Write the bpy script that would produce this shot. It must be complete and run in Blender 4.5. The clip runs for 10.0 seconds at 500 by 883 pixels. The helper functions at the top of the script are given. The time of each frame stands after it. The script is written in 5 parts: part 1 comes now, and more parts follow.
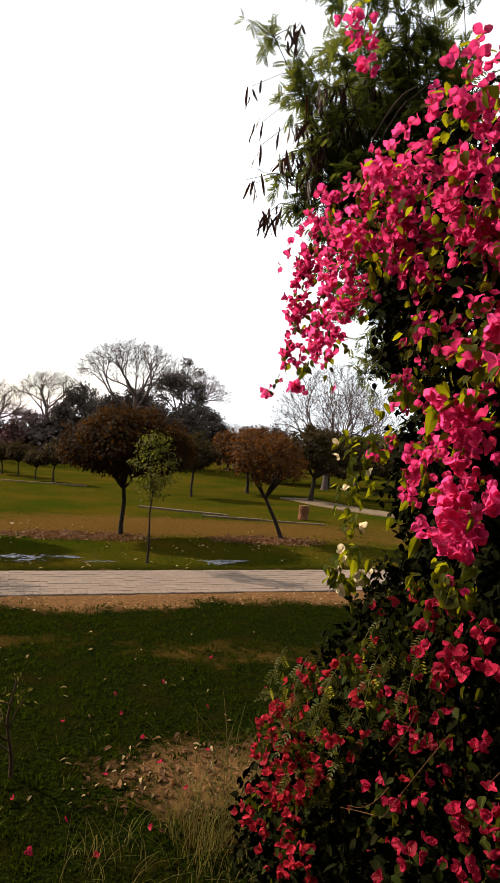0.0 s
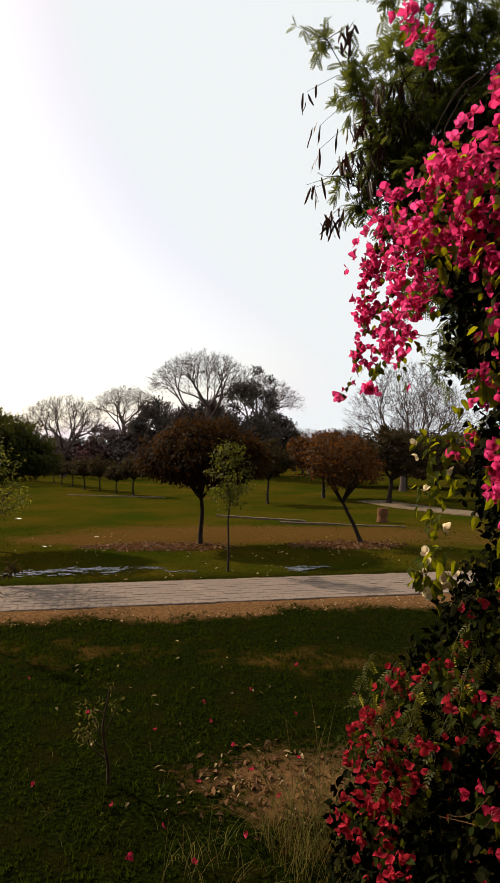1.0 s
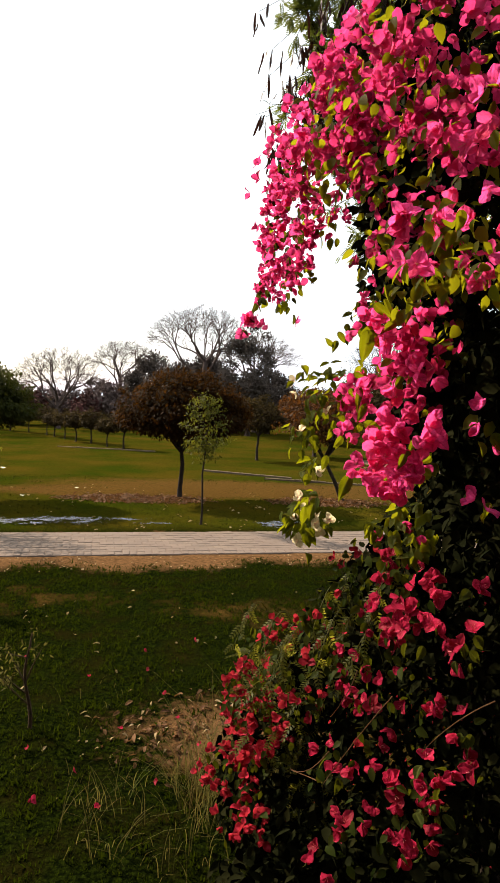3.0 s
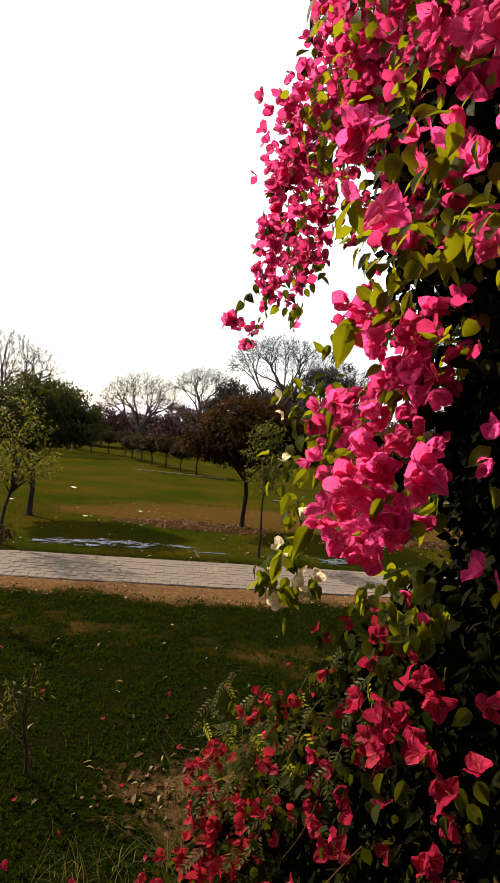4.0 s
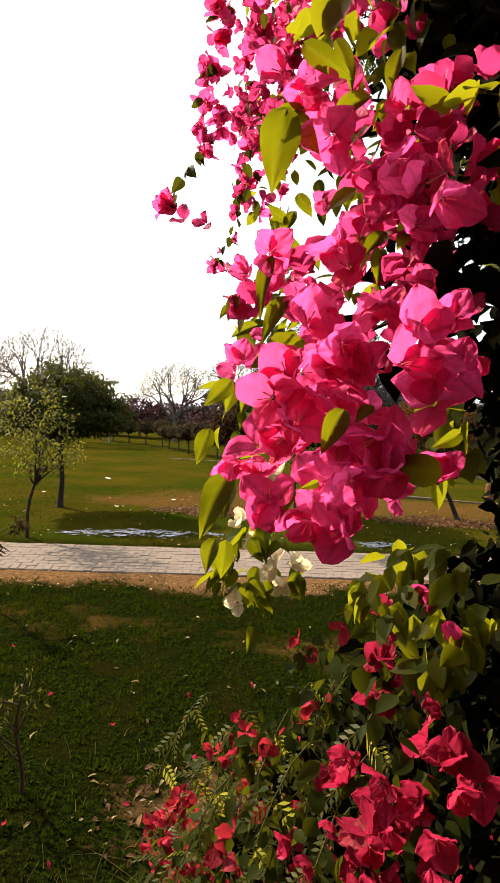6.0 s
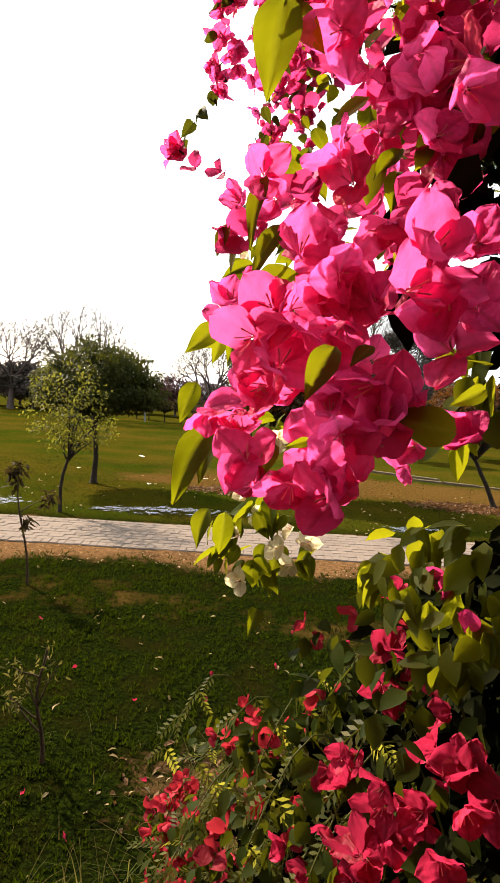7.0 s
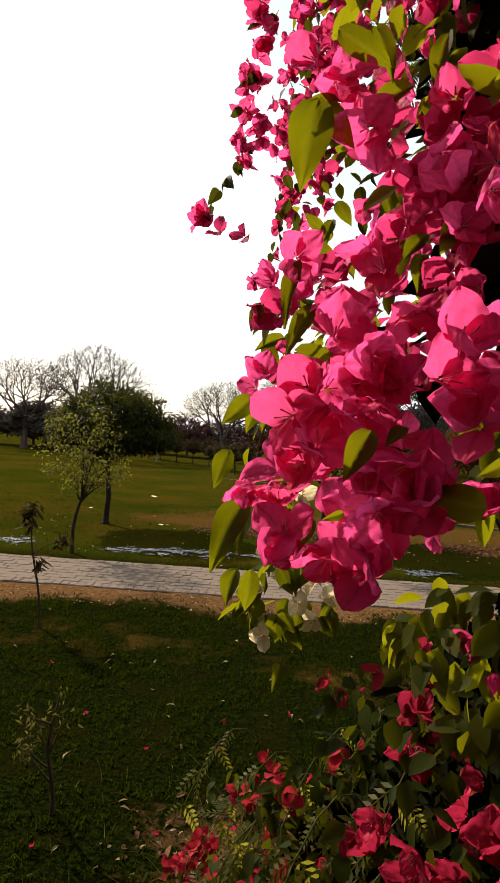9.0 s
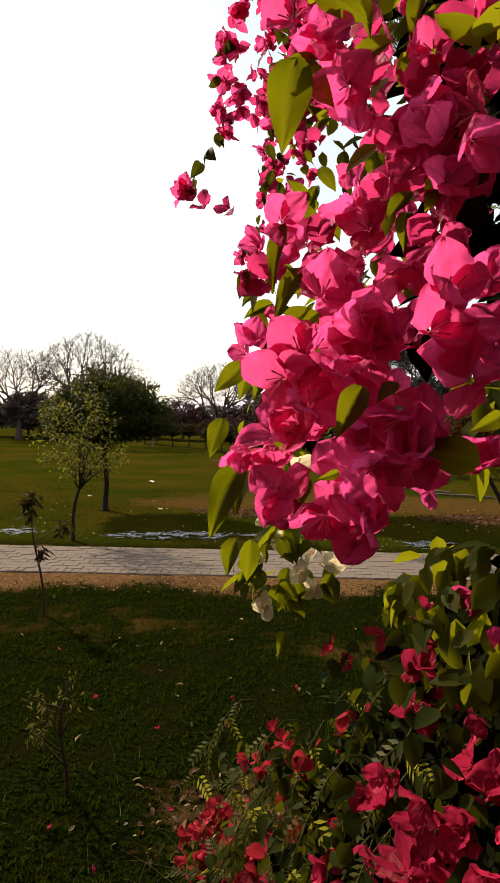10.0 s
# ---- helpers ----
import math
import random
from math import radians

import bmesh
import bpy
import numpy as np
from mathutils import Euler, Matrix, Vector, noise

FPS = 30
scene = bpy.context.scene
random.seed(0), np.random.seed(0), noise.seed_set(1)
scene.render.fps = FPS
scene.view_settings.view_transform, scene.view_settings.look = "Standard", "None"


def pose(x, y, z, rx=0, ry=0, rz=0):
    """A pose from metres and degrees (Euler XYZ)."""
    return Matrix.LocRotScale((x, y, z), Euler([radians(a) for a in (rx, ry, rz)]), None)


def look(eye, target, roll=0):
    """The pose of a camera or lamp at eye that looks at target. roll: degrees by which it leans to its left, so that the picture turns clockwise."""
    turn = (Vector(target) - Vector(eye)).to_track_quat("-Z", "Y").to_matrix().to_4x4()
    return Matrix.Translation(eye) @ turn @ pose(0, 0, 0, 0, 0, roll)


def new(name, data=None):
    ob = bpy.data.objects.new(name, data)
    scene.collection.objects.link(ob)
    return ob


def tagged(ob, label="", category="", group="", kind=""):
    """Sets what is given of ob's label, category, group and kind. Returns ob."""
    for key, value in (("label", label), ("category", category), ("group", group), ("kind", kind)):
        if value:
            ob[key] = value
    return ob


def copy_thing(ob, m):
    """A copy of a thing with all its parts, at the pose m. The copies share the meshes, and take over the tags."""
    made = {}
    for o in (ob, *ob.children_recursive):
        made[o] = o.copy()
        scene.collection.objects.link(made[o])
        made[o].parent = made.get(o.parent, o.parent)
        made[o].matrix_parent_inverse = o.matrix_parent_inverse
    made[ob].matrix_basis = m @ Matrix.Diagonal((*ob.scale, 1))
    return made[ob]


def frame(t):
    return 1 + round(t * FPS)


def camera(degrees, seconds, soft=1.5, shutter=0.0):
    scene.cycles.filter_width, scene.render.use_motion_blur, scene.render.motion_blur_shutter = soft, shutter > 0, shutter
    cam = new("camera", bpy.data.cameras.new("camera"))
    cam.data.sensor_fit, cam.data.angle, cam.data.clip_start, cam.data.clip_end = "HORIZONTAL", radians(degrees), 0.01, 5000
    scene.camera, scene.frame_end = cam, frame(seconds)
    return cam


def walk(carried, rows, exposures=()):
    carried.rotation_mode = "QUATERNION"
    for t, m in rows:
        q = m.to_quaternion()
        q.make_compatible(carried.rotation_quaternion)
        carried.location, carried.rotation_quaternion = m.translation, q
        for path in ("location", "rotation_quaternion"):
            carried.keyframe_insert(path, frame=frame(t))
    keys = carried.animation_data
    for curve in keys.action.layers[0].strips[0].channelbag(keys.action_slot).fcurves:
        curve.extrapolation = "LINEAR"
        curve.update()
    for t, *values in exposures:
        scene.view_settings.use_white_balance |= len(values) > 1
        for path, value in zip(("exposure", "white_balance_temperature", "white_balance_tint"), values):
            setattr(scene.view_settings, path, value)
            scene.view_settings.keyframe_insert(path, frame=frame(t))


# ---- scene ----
cam = camera(41.8, 10.0)
PATH = [
    (0, (0.335, 0.032, 2.568), (0.814, 1.974, 2.578), 3.8),
    (0.5, (0.317, 0.03, 2.564), (0.709, 1.99, 2.624), 2.6),
    (1, (0.325, 0.027, 2.57), (0.584, 2.01, 2.59), 0.8),
    (1.5, (0.314, 0.027, 2.563), (0.558, 2.011, 2.538), 0.2),
    (2, (0.388, 0.031, 2.54), (0.7, 2.007, 2.51), 0.2),
    (2.5, (0.661, 0.034, 2.522), (0.926, 2.014, 2.422), 2.1),
    (2.7, (0.805, 0.068, 2.518), (1.009, 2.051, 2.357), 1.5),
    (3, (0.876, 0.151, 2.492), (1.133, 2.132, 2.384), 2.4),
    (3.2, (0.939, 0.226, 2.494), (1.18, 2.211, 2.449), 3.8),
    (4.3, (1.363, 0.789, 2.471), (1.336, 2.789, 2.439), 4.5),
    (4.5, (1.391, 0.865, 2.457), (1.397, 2.864, 2.405), 3.9),
    (5, (1.386, 1.034, 2.415), (1.426, 3.032, 2.344), 2.6),
    (5.5, (1.409, 1.137, 2.396), (1.474, 3.133, 2.295), 2.3),
    (5.7, (1.432, 1.188, 2.388), (1.46, 3.186, 2.303), 2.6),
    (6, (1.479, 1.263, 2.368), (1.365, 3.258, 2.29), 2.3),
    (6.2, (1.498, 1.299, 2.358), (1.332, 3.29, 2.266), 2.7),
    (7.3, (1.527, 1.38, 2.332), (1.307, 3.362, 2.185), 3.4),
    (7.5, (1.524, 1.378, 2.33), (1.303, 3.36, 2.18), 3.3),
    (8, (1.529, 1.359, 2.348), (1.326, 3.347, 2.263), 2.0),
    (8.2, (1.535, 1.392, 2.372), (1.339, 3.38, 2.283), 1.5),
    (8.5, (1.514, 1.352, 2.356), (1.297, 3.34, 2.292), 3.1),
    (9, (1.503, 1.344, 2.368), (1.243, 3.327, 2.348), 3.6),
    (9.5, (1.498, 1.344, 2.358), (1.246, 3.327, 2.28), 1.3),
    (10, (1.506, 1.34, 2.352), (1.261, 3.324, 2.274), 0.9),
]
LOOKS = [(0, 1.0, 7080, 14), (1, 0.54, 7230, 14), (2, 0.48, 7230, 14), (2.5, 0.8, 7080, 14), (3, 1.2, 6950, 12), (4.5, 0.86, 6900, 10), (5.5, 1.6, 6900, 10), (6, 1.52, 6900, 10), (7.5, 1.8, 6900, 10), (8.5, 1.5, 6900, 10), (9, 0.7, 7000, 10), (10, 0.64, 7000, 10)]
walk(cam, [(t, look(eye, target, roll)) for t, eye, target, roll in PATH], LOOKS)

# ---- light ----
SUN_TURN, SUN_HEIGHT = -50.0, 38.0
world = bpy.data.worlds.new("sky")
scene.world = world
world.use_nodes = True
wn = world.node_tree.nodes
sky = wn.new("ShaderNodeTexSky")
sky.sky_type = "NISHITA"
sky.sun_disc = False
sky.sun_elevation = radians(SUN_HEIGHT)
sky.sun_rotation = radians(SUN_TURN)
sky.air_density, sky.dust_density, sky.ozone_density = 1.0, 1.8, 1.0
wn["Background"].inputs["Strength"].default_value = 0.076
haze = wn.new("ShaderNodeHueSaturation")
haze.inputs["Saturation"].default_value, haze.inputs["Value"].default_value = 0.50, 1.6
world.node_tree.links.new(sky.outputs[0], haze.inputs["Color"])
veil = wn.new("ShaderNodeMix")
veil.data_type, veil.blend_type = "RGBA", "LIGHTEN"
veil.inputs["Factor"].default_value = 1.0
veil.inputs["B"].default_value = (7.3, 8.3, 9.1, 1)
world.node_tree.links.new(haze.outputs[0], veil.inputs["A"])
world.node_tree.links.new(veil.outputs["Result"], wn["Background"].inputs["Color"])
SUN_DIR = Vector((math.sin(radians(SUN_TURN)) * math.cos(radians(SUN_HEIGHT)), math.cos(radians(SUN_TURN)) * math.cos(radians(SUN_HEIGHT)), math.sin(radians(SUN_HEIGHT))))
sun_data = bpy.data.lights.new("sun", "SUN")
sun_data.energy, sun_data.angle, sun_data.color = 5.0, radians(0.6), (1.0, 0.89, 0.74)
sun = new("sun", sun_data)
sun.matrix_world = look(SUN_DIR * 60, (0, 0, 0))

# ---- materials ----


def material(name, base, other=None, scale=8.0, rough=0.7, bump=0.3, fine=60.0, translucent=None, trans=0.0, island=None, metal=0.0, spec=0.08, per_object=False, vein=None):
    """A procedural surface: two scales of noise between base and other, bump, and, for thin things, veins and light let through."""
    m = bpy.data.materials.new(name)
    m.use_nodes = True
    nt = m.node_tree
    n, link = nt.nodes, nt.links.new
    bsdf = n["Principled BSDF"]
    bsdf.inputs["Roughness"].default_value, bsdf.inputs["Metallic"].default_value = rough, metal
    bsdf.inputs["Specular IOR Level"].default_value = spec
    geo = n.new("ShaderNodeTexCoord")
    big, small = n.new("ShaderNodeTexNoise"), n.new("ShaderNodeTexNoise")
    big.inputs["Scale"].default_value, big.inputs["Detail"].default_value = scale, 5.0
    small.inputs["Scale"].default_value, small.inputs["Detail"].default_value = fine, 3.0
    for tex in (big, small):
        link(geo.outputs["Object"], tex.inputs["Vector"])
    mix = n.new("ShaderNodeMix")
    mix.data_type = "RGBA"
    mix.inputs["A"].default_value = (*base, 1)
    mix.inputs["B"].default_value = (*(other or [c * 0.6 for c in base]), 1)
    ramp = n.new("ShaderNodeMapRange")
    ramp.inputs["From Min"].default_value, ramp.inputs["From Max"].default_value = 0.36, 0.64
    link(big.outputs["Fac"], ramp.inputs["Value"])
    link(ramp.outputs[0], mix.inputs["Factor"])
    colour = mix.outputs["Result"]
    hsv = n.new("ShaderNodeHueSaturation")
    vary = n.new("ShaderNodeMapRange")
    vary.inputs["To Min"].default_value, vary.inputs["To Max"].default_value = 0.72, 1.28
    link(small.outputs["Fac"], vary.inputs["Value"])
    link(vary.outputs[0], hsv.inputs["Value"])
    link(colour, hsv.inputs["Color"])
    colour = hsv.outputs["Color"]
    if island:
        by = n.new("ShaderNodeObjectInfo" if per_object else "ShaderNodeNewGeometry")
        source = by.outputs["Random" if per_object else "Random Per Island"]
        mix2 = n.new("ShaderNodeMix")
        mix2.data_type = "RGBA"
        mix2.inputs["B"].default_value = (*island, 1)
        r2 = n.new("ShaderNodeMapRange")
        r2.inputs["From Min"].default_value = 0.25
        link(source, r2.inputs["Value"])
        link(r2.outputs[0], mix2.inputs["Factor"])
        link(colour, mix2.inputs["A"])
        colour = mix2.outputs["Result"]
    if vein:
        rib = n.new("ShaderNodeAttribute")
        rib.attribute_name = "vein"
        mix3 = n.new("ShaderNodeMix")
        mix3.data_type = "RGBA"
        mix3.inputs["B"].default_value = (*vein, 1)
        link(colour, mix3.inputs["A"])
        link(rib.outputs["Fac"], mix3.inputs["Factor"])
        colour = mix3.outputs["Result"]
    link(colour, bsdf.inputs["Base Color"])
    if bump:
        bp = n.new("ShaderNodeBump")
        bp.inputs["Strength"].default_value, bp.inputs["Distance"].default_value = bump, 0.01
        link(small.outputs["Fac"], bp.inputs["Height"])
        link(bp.outputs[0], bsdf.inputs["Normal"])
    if translucent:
        tr = n.new("ShaderNodeBsdfTranslucent")
        tint = n.new("ShaderNodeMix")
        tint.data_type, tint.blend_type = "RGBA", "MIX"
        tint.inputs["Factor"].default_value = 0.5 if vein else 0.75
        tint.inputs["B"].default_value = (*translucent, 1)
        link(colour, tint.inputs["A"])
        link(tint.outputs["Result"], tr.inputs["Color"])
        both = n.new("ShaderNodeMixShader")
        both.inputs[0].default_value = trans
        link(bsdf.outputs[0], both.inputs[1])
        link(tr.outputs[0], both.inputs[2])
        link(both.outputs[0], n["Material Output"].inputs["Surface"])
    return m


def ground_material():
    """Lawn, straw and bare soil, laid out by the sheet's own attributes and broken up by noise."""
    m = bpy.data.materials.new("ground")
    m.use_nodes = True
    nt = m.node_tree
    n, link = nt.nodes, nt.links.new
    bsdf = n["Principled BSDF"]
    bsdf.inputs["Roughness"].default_value, bsdf.inputs["Specular IOR Level"].default_value = 1.0, 0.0
    coord = n.new("ShaderNodeTexCoord")

    def noise_at(scale, detail=6.0):
        tex = n.new("ShaderNodeTexNoise")
        tex.inputs["Scale"].default_value, tex.inputs["Detail"].default_value = scale, detail
        link(coord.outputs["Object"], tex.inputs["Vector"])
        return tex.outputs["Fac"]

    def blend(a, b, factor):
        mix = n.new("ShaderNodeMix")
        mix.data_type = "RGBA"
        for socket, value in (("A", a), ("B", b)):
            if isinstance(value, tuple):
                mix.inputs[socket].default_value = (*value, 1)
            else:
                link(value, mix.inputs[socket])
        link(factor, mix.inputs["Factor"])
        return mix.outputs["Result"]

    def span(value, lo, hi):
        r = n.new("ShaderNodeMapRange")
        r.inputs["From Min"].default_value, r.inputs["From Max"].default_value = lo, hi
        link(value, r.inputs["Value"])
        return r.outputs[0]

    def attribute(name):
        a = n.new("ShaderNodeAttribute")
        a.attribute_name = name
        return a.outputs["Fac"]

    def plus(a, b, scale):
        f = n.new("ShaderNodeMath")
        f.operation = "MULTIPLY_ADD"
        link(b, f.inputs[0])
        f.inputs[1].default_value = scale
        link(a, f.inputs[2])
        return f.outputs[0]

    coarse, mid, fine, grit = noise_at(0.35), noise_at(2.2), noise_at(14.0), noise_at(70.0)
    turf = noise_at(30.0, 3.0)
    # Near lawn painted almost black for the shade between backlit blades.
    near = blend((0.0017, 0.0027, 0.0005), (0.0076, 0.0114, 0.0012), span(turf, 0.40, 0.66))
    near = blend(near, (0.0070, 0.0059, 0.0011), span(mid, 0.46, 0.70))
    far_lawn = blend((0.0172, 0.0226, 0.0016), (0.039, 0.0281, 0.0031), span(coarse, 0.35, 0.65))
    grass = blend(near, far_lawn, attribute("open"))
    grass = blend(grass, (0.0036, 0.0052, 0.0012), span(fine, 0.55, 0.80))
    straw = blend((0.0741, 0.039, 0.0101), (0.039, 0.0226, 0.0055), span(fine, 0.35, 0.65))
    soil = blend((0.116, 0.061, 0.026), (0.052, 0.026, 0.011), span(fine, 0.35, 0.7))
    colour = blend(grass, straw, span(plus(attribute("dry"), mid, 0.8), 0.62, 1.1))
    colour = blend(colour, soil, span(plus(plus(attribute("soil"), fine, 0.8), mid, 0.9), 1.15, 1.5))
    hsv = n.new("ShaderNodeHueSaturation")
    link(colour, hsv.inputs["Color"])
    v = n.new("ShaderNodeMapRange")
    v.inputs["From Min"].default_value, v.inputs["From Max"].default_value = 0.3, 0.7
    v.inputs["To Min"].default_value, v.inputs["To Max"].default_value = 0.6, 1.35
    link(grit, v.inputs["Value"])
    link(v.outputs[0], hsv.inputs["Value"])
    link(hsv.outputs[0], bsdf.inputs["Base Color"])
    bp = n.new("ShaderNodeBump")
    bp.inputs["Strength"].default_value, bp.inputs["Distance"].default_value = 0.8, 0.03
    link(plus(fine, grit, 0.6), bp.inputs["Height"])
    link(bp.outputs[0], bsdf.inputs["Normal"])
    return m


M = {
    "ground": ground_material(),
    "paver": material("paver", (0.1482, 0.1131, 0.0897), (0.1154, 0.0874, 0.0718), 1.2, 0.95, 0.4, 40.0, island=(0.1232, 0.0952, 0.078), spec=0.05, per_object=True),
    "paver_bed": material("paver_bed", (0.1287, 0.0952, 0.0733), (0.0975, 0.0718, 0.0562), 6.0, 0.95, 0.5),
    "paver_far": material("paver_far", (0.1482, 0.1131, 0.0897), (0.1154, 0.0874, 0.0718), 1.2, 0.95, 0.4, 40.0, island=(0.1232, 0.0952, 0.078), spec=0.05),
    "concrete": material("concrete", (0.1092, 0.078, 0.0468), (0.078, 0.0562, 0.0351), 5.0, 0.9, 0.4),
    "water": material("water", (0.0234, 0.0234, 0.0156), (0.0156, 0.0156, 0.0094), 4.0, 0.07, 0.6, 60.0, spec=1.0),
    # Near blades carry backlit shade in their colour; the far ones are paler.
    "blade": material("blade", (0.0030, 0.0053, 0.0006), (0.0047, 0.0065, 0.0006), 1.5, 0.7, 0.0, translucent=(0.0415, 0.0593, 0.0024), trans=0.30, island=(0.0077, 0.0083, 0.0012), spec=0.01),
    "blade_far": material("blade_far", (0.0133, 0.0164, 0.0016), (0.0203, 0.0203, 0.0023), 1.0, 0.8, 0.0, translucent=(0.0546, 0.0608, 0.0039), trans=0.26, island=(0.0281, 0.0234, 0.0031), spec=0.02),
    "straw": material("straw", (0.086, 0.054, 0.014), (0.056, 0.042, 0.010), 6.0, 0.8, 0.0, translucent=(0.18, 0.15, 0.036), trans=0.32, island=(0.036, 0.046, 0.009), spec=0.05),
    "dead_leaf": material("dead_leaf", (0.1326, 0.0663, 0.0273), (0.0858, 0.039, 0.0172), 20.0, 0.75, 0.3, translucent=(0.195, 0.0858, 0.0273), trans=0.2, island=(0.0468, 0.0218, 0.0094)),
    "pale_leaf": material("pale_leaf", (0.3276, 0.2418, 0.1326), (0.234, 0.1638, 0.0858), 25.0, 0.7, 0.3, translucent=(0.351, 0.2496, 0.1248), trans=0.2, island=(0.156, 0.0936, 0.039)),
    "bark": material("bark", (0.025, 0.0179, 0.0133), (0.0156, 0.0109, 0.0078), 14.0, 0.9, 0.8, 45.0),
    "bark_pale": material("bark_pale", (0.0624, 0.0468, 0.0351), (0.039, 0.0289, 0.0218), 9.0, 0.9, 0.8, 30.0),
    "twig": material("twig", (0.0546, 0.0328, 0.0187), (0.0351, 0.0218, 0.0125), 30.0, 0.8, 0.3, 90.0),
    # Leafless wood made paler, with distance haze in its colour.
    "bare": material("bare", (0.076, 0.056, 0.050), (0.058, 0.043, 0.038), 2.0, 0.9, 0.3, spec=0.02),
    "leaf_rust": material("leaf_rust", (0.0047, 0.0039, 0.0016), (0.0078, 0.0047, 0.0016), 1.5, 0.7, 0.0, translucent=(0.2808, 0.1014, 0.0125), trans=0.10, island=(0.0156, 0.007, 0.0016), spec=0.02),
    "leaf_dull": material("leaf_dull", (0.0156, 0.0117, 0.0055), (0.0234, 0.0164, 0.007), 1.5, 0.7, 0.0, translucent=(0.078, 0.0546, 0.0156), trans=0.2, island=(0.0296, 0.0195, 0.0086), spec=0.02),
    "leaf_dark": material("leaf_dark", (0.0133, 0.0187, 0.0039), (0.0195, 0.0234, 0.0047), 1.5, 0.6, 0.0, translucent=(0.117, 0.117, 0.014), trans=0.24, island=(0.0265, 0.0281, 0.007), spec=0.03),
    "leaf_sapling": material("leaf_sapling", (0.018, 0.023, 0.004), (0.026, 0.030, 0.005), 2.0, 0.6, 0.0, translucent=(0.17, 0.17, 0.018), trans=0.30, island=(0.048, 0.045, 0.008), spec=0.04),
    "leaf_young": material("leaf_young", (0.027, 0.0324, 0.0045), (0.0396, 0.0432, 0.0063), 2.0, 0.6, 0.0, translucent=(0.216, 0.207, 0.0225), trans=0.36, island=(0.09, 0.0765, 0.0108), spec=0.05),
    "leaf_brown": material("leaf_brown", (0.0265, 0.0109, 0.0031), (0.0203, 0.0086, 0.0031), 2.0, 0.6, 0.0, translucent=(0.2028, 0.0702, 0.014), trans=0.24, island=(0.0328, 0.0172, 0.0047), spec=0.03),
    # Distance haze painted into these two: foliage lifted towards greyish purple.
    "hazy_green": material("hazy_green", (0.060, 0.050, 0.044), (0.072, 0.059, 0.052), 0.6, 0.9, 0.0, island=(0.084, 0.068, 0.058), spec=0.0),
    "hazy_purple": material("hazy_purple", (0.105, 0.078, 0.074), (0.118, 0.086, 0.080), 0.6, 0.9, 0.0, island=(0.13, 0.096, 0.090), spec=0.0),
    "far_red": material("far_red", (0.1014, 0.0312, 0.0296), (0.0663, 0.0296, 0.0281), 0.6, 0.8, 0.0, island=(0.078, 0.0507, 0.0429)),
    "bract": material("bract", (0.80, 0.060, 0.30), (0.70, 0.026, 0.16), 40.0, 0.6, 0.4, 180.0, translucent=(0.97, 0.135, 0.41), trans=0.57, island=(0.58, 0.010, 0.050), per_object=True, spec=0.10, vein=(0.40, 0.004, 0.035)),
    "bract_joined": material("bract_joined", (0.61, 0.025, 0.185), (0.44, 0.010, 0.066), 40.0, 0.6, 0.4, 210.0, translucent=(0.90, 0.065, 0.24), trans=0.42, island=(0.17, 0.0025, 0.013), spec=0.08),
    "bract_white": material("bract_white", (0.60, 0.50, 0.33), (0.55, 0.45, 0.28), 22.0, 0.55, 0.12, 120.0, translucent=(0.88, 0.74, 0.46), trans=0.56, spec=0.1, vein=(0.42, 0.36, 0.20)),
    "bract_red": material("bract_red", (0.43, 0.015, 0.060), (0.25, 0.006, 0.025), 40.0, 0.6, 0.2, 180.0, translucent=(0.86, 0.048, 0.135), trans=0.28, island=(0.10, 0.002, 0.007), spec=0.08, per_object=True, vein=(0.16, 0.002, 0.010)),
    "bract_red_joined": material("bract_red_joined", (0.42, 0.020, 0.042), (0.27, 0.010, 0.022), 40.0, 0.6, 0.3, 210.0, translucent=(0.60, 0.040, 0.055), trans=0.28, island=(0.11, 0.003, 0.008), spec=0.06),
    # Dark surface of the unseen wall added to block sky light.
    "block_dark": material("block_dark", (0.0585, 0.0484, 0.0374), (0.039, 0.0328, 0.0265), 1.2, 0.95, 0.5, 20.0),
    "flower_tube": material("flower_tube", (0.62, 0.10, 0.17), (0.60, 0.22, 0.17), 40.0, 0.6, 0.0),
    "leaf_vine": material("leaf_vine", (0.0117, 0.0225, 0.0036), (0.018, 0.0297, 0.0054), 25.0, 0.55, 0.12, 140.0, translucent=(0.495, 0.486, 0.0054), trans=0.38, island=(0.0324, 0.0378, 0.0072), per_object=True, spec=0.01, vein=(0.075, 0.080, 0.016)),
    "leaf_vine_joined": material("leaf_vine_joined", (0.0126, 0.0189, 0.0036), (0.0198, 0.0252, 0.0054), 25.0, 0.5, 0.1, 90.0, translucent=(0.396, 0.378, 0.009), trans=0.42, island=(0.0405, 0.045, 0.009), spec=0.01),
    # Inner leaves: the shrub's deep shade is put into this near-black colour.
    "leaf_shade": material("leaf_shade", (0.0039, 0.0051, 0.0016), (0.0055, 0.0062, 0.002), 10.0, 0.9, 0.0, island=(0.0078, 0.0078, 0.0023), spec=0.01),
    "leaf_small": material("leaf_small", (0.0094, 0.0164, 0.0023), (0.0156, 0.0218, 0.0039), 25.0, 0.5, 0.1, 90.0, translucent=(0.2184, 0.2184, 0.0094), trans=0.22, island=(0.0172, 0.0203, 0.0039), spec=0.01, vein=(0.050, 0.055, 0.012)),
    "feather": material("feather", (0.019, 0.028, 0.006), (0.028, 0.037, 0.008), 6.0, 0.8, 0.0, translucent=(0.20, 0.23, 0.03), trans=0.34, island=(0.042, 0.048, 0.013), spec=0.02),
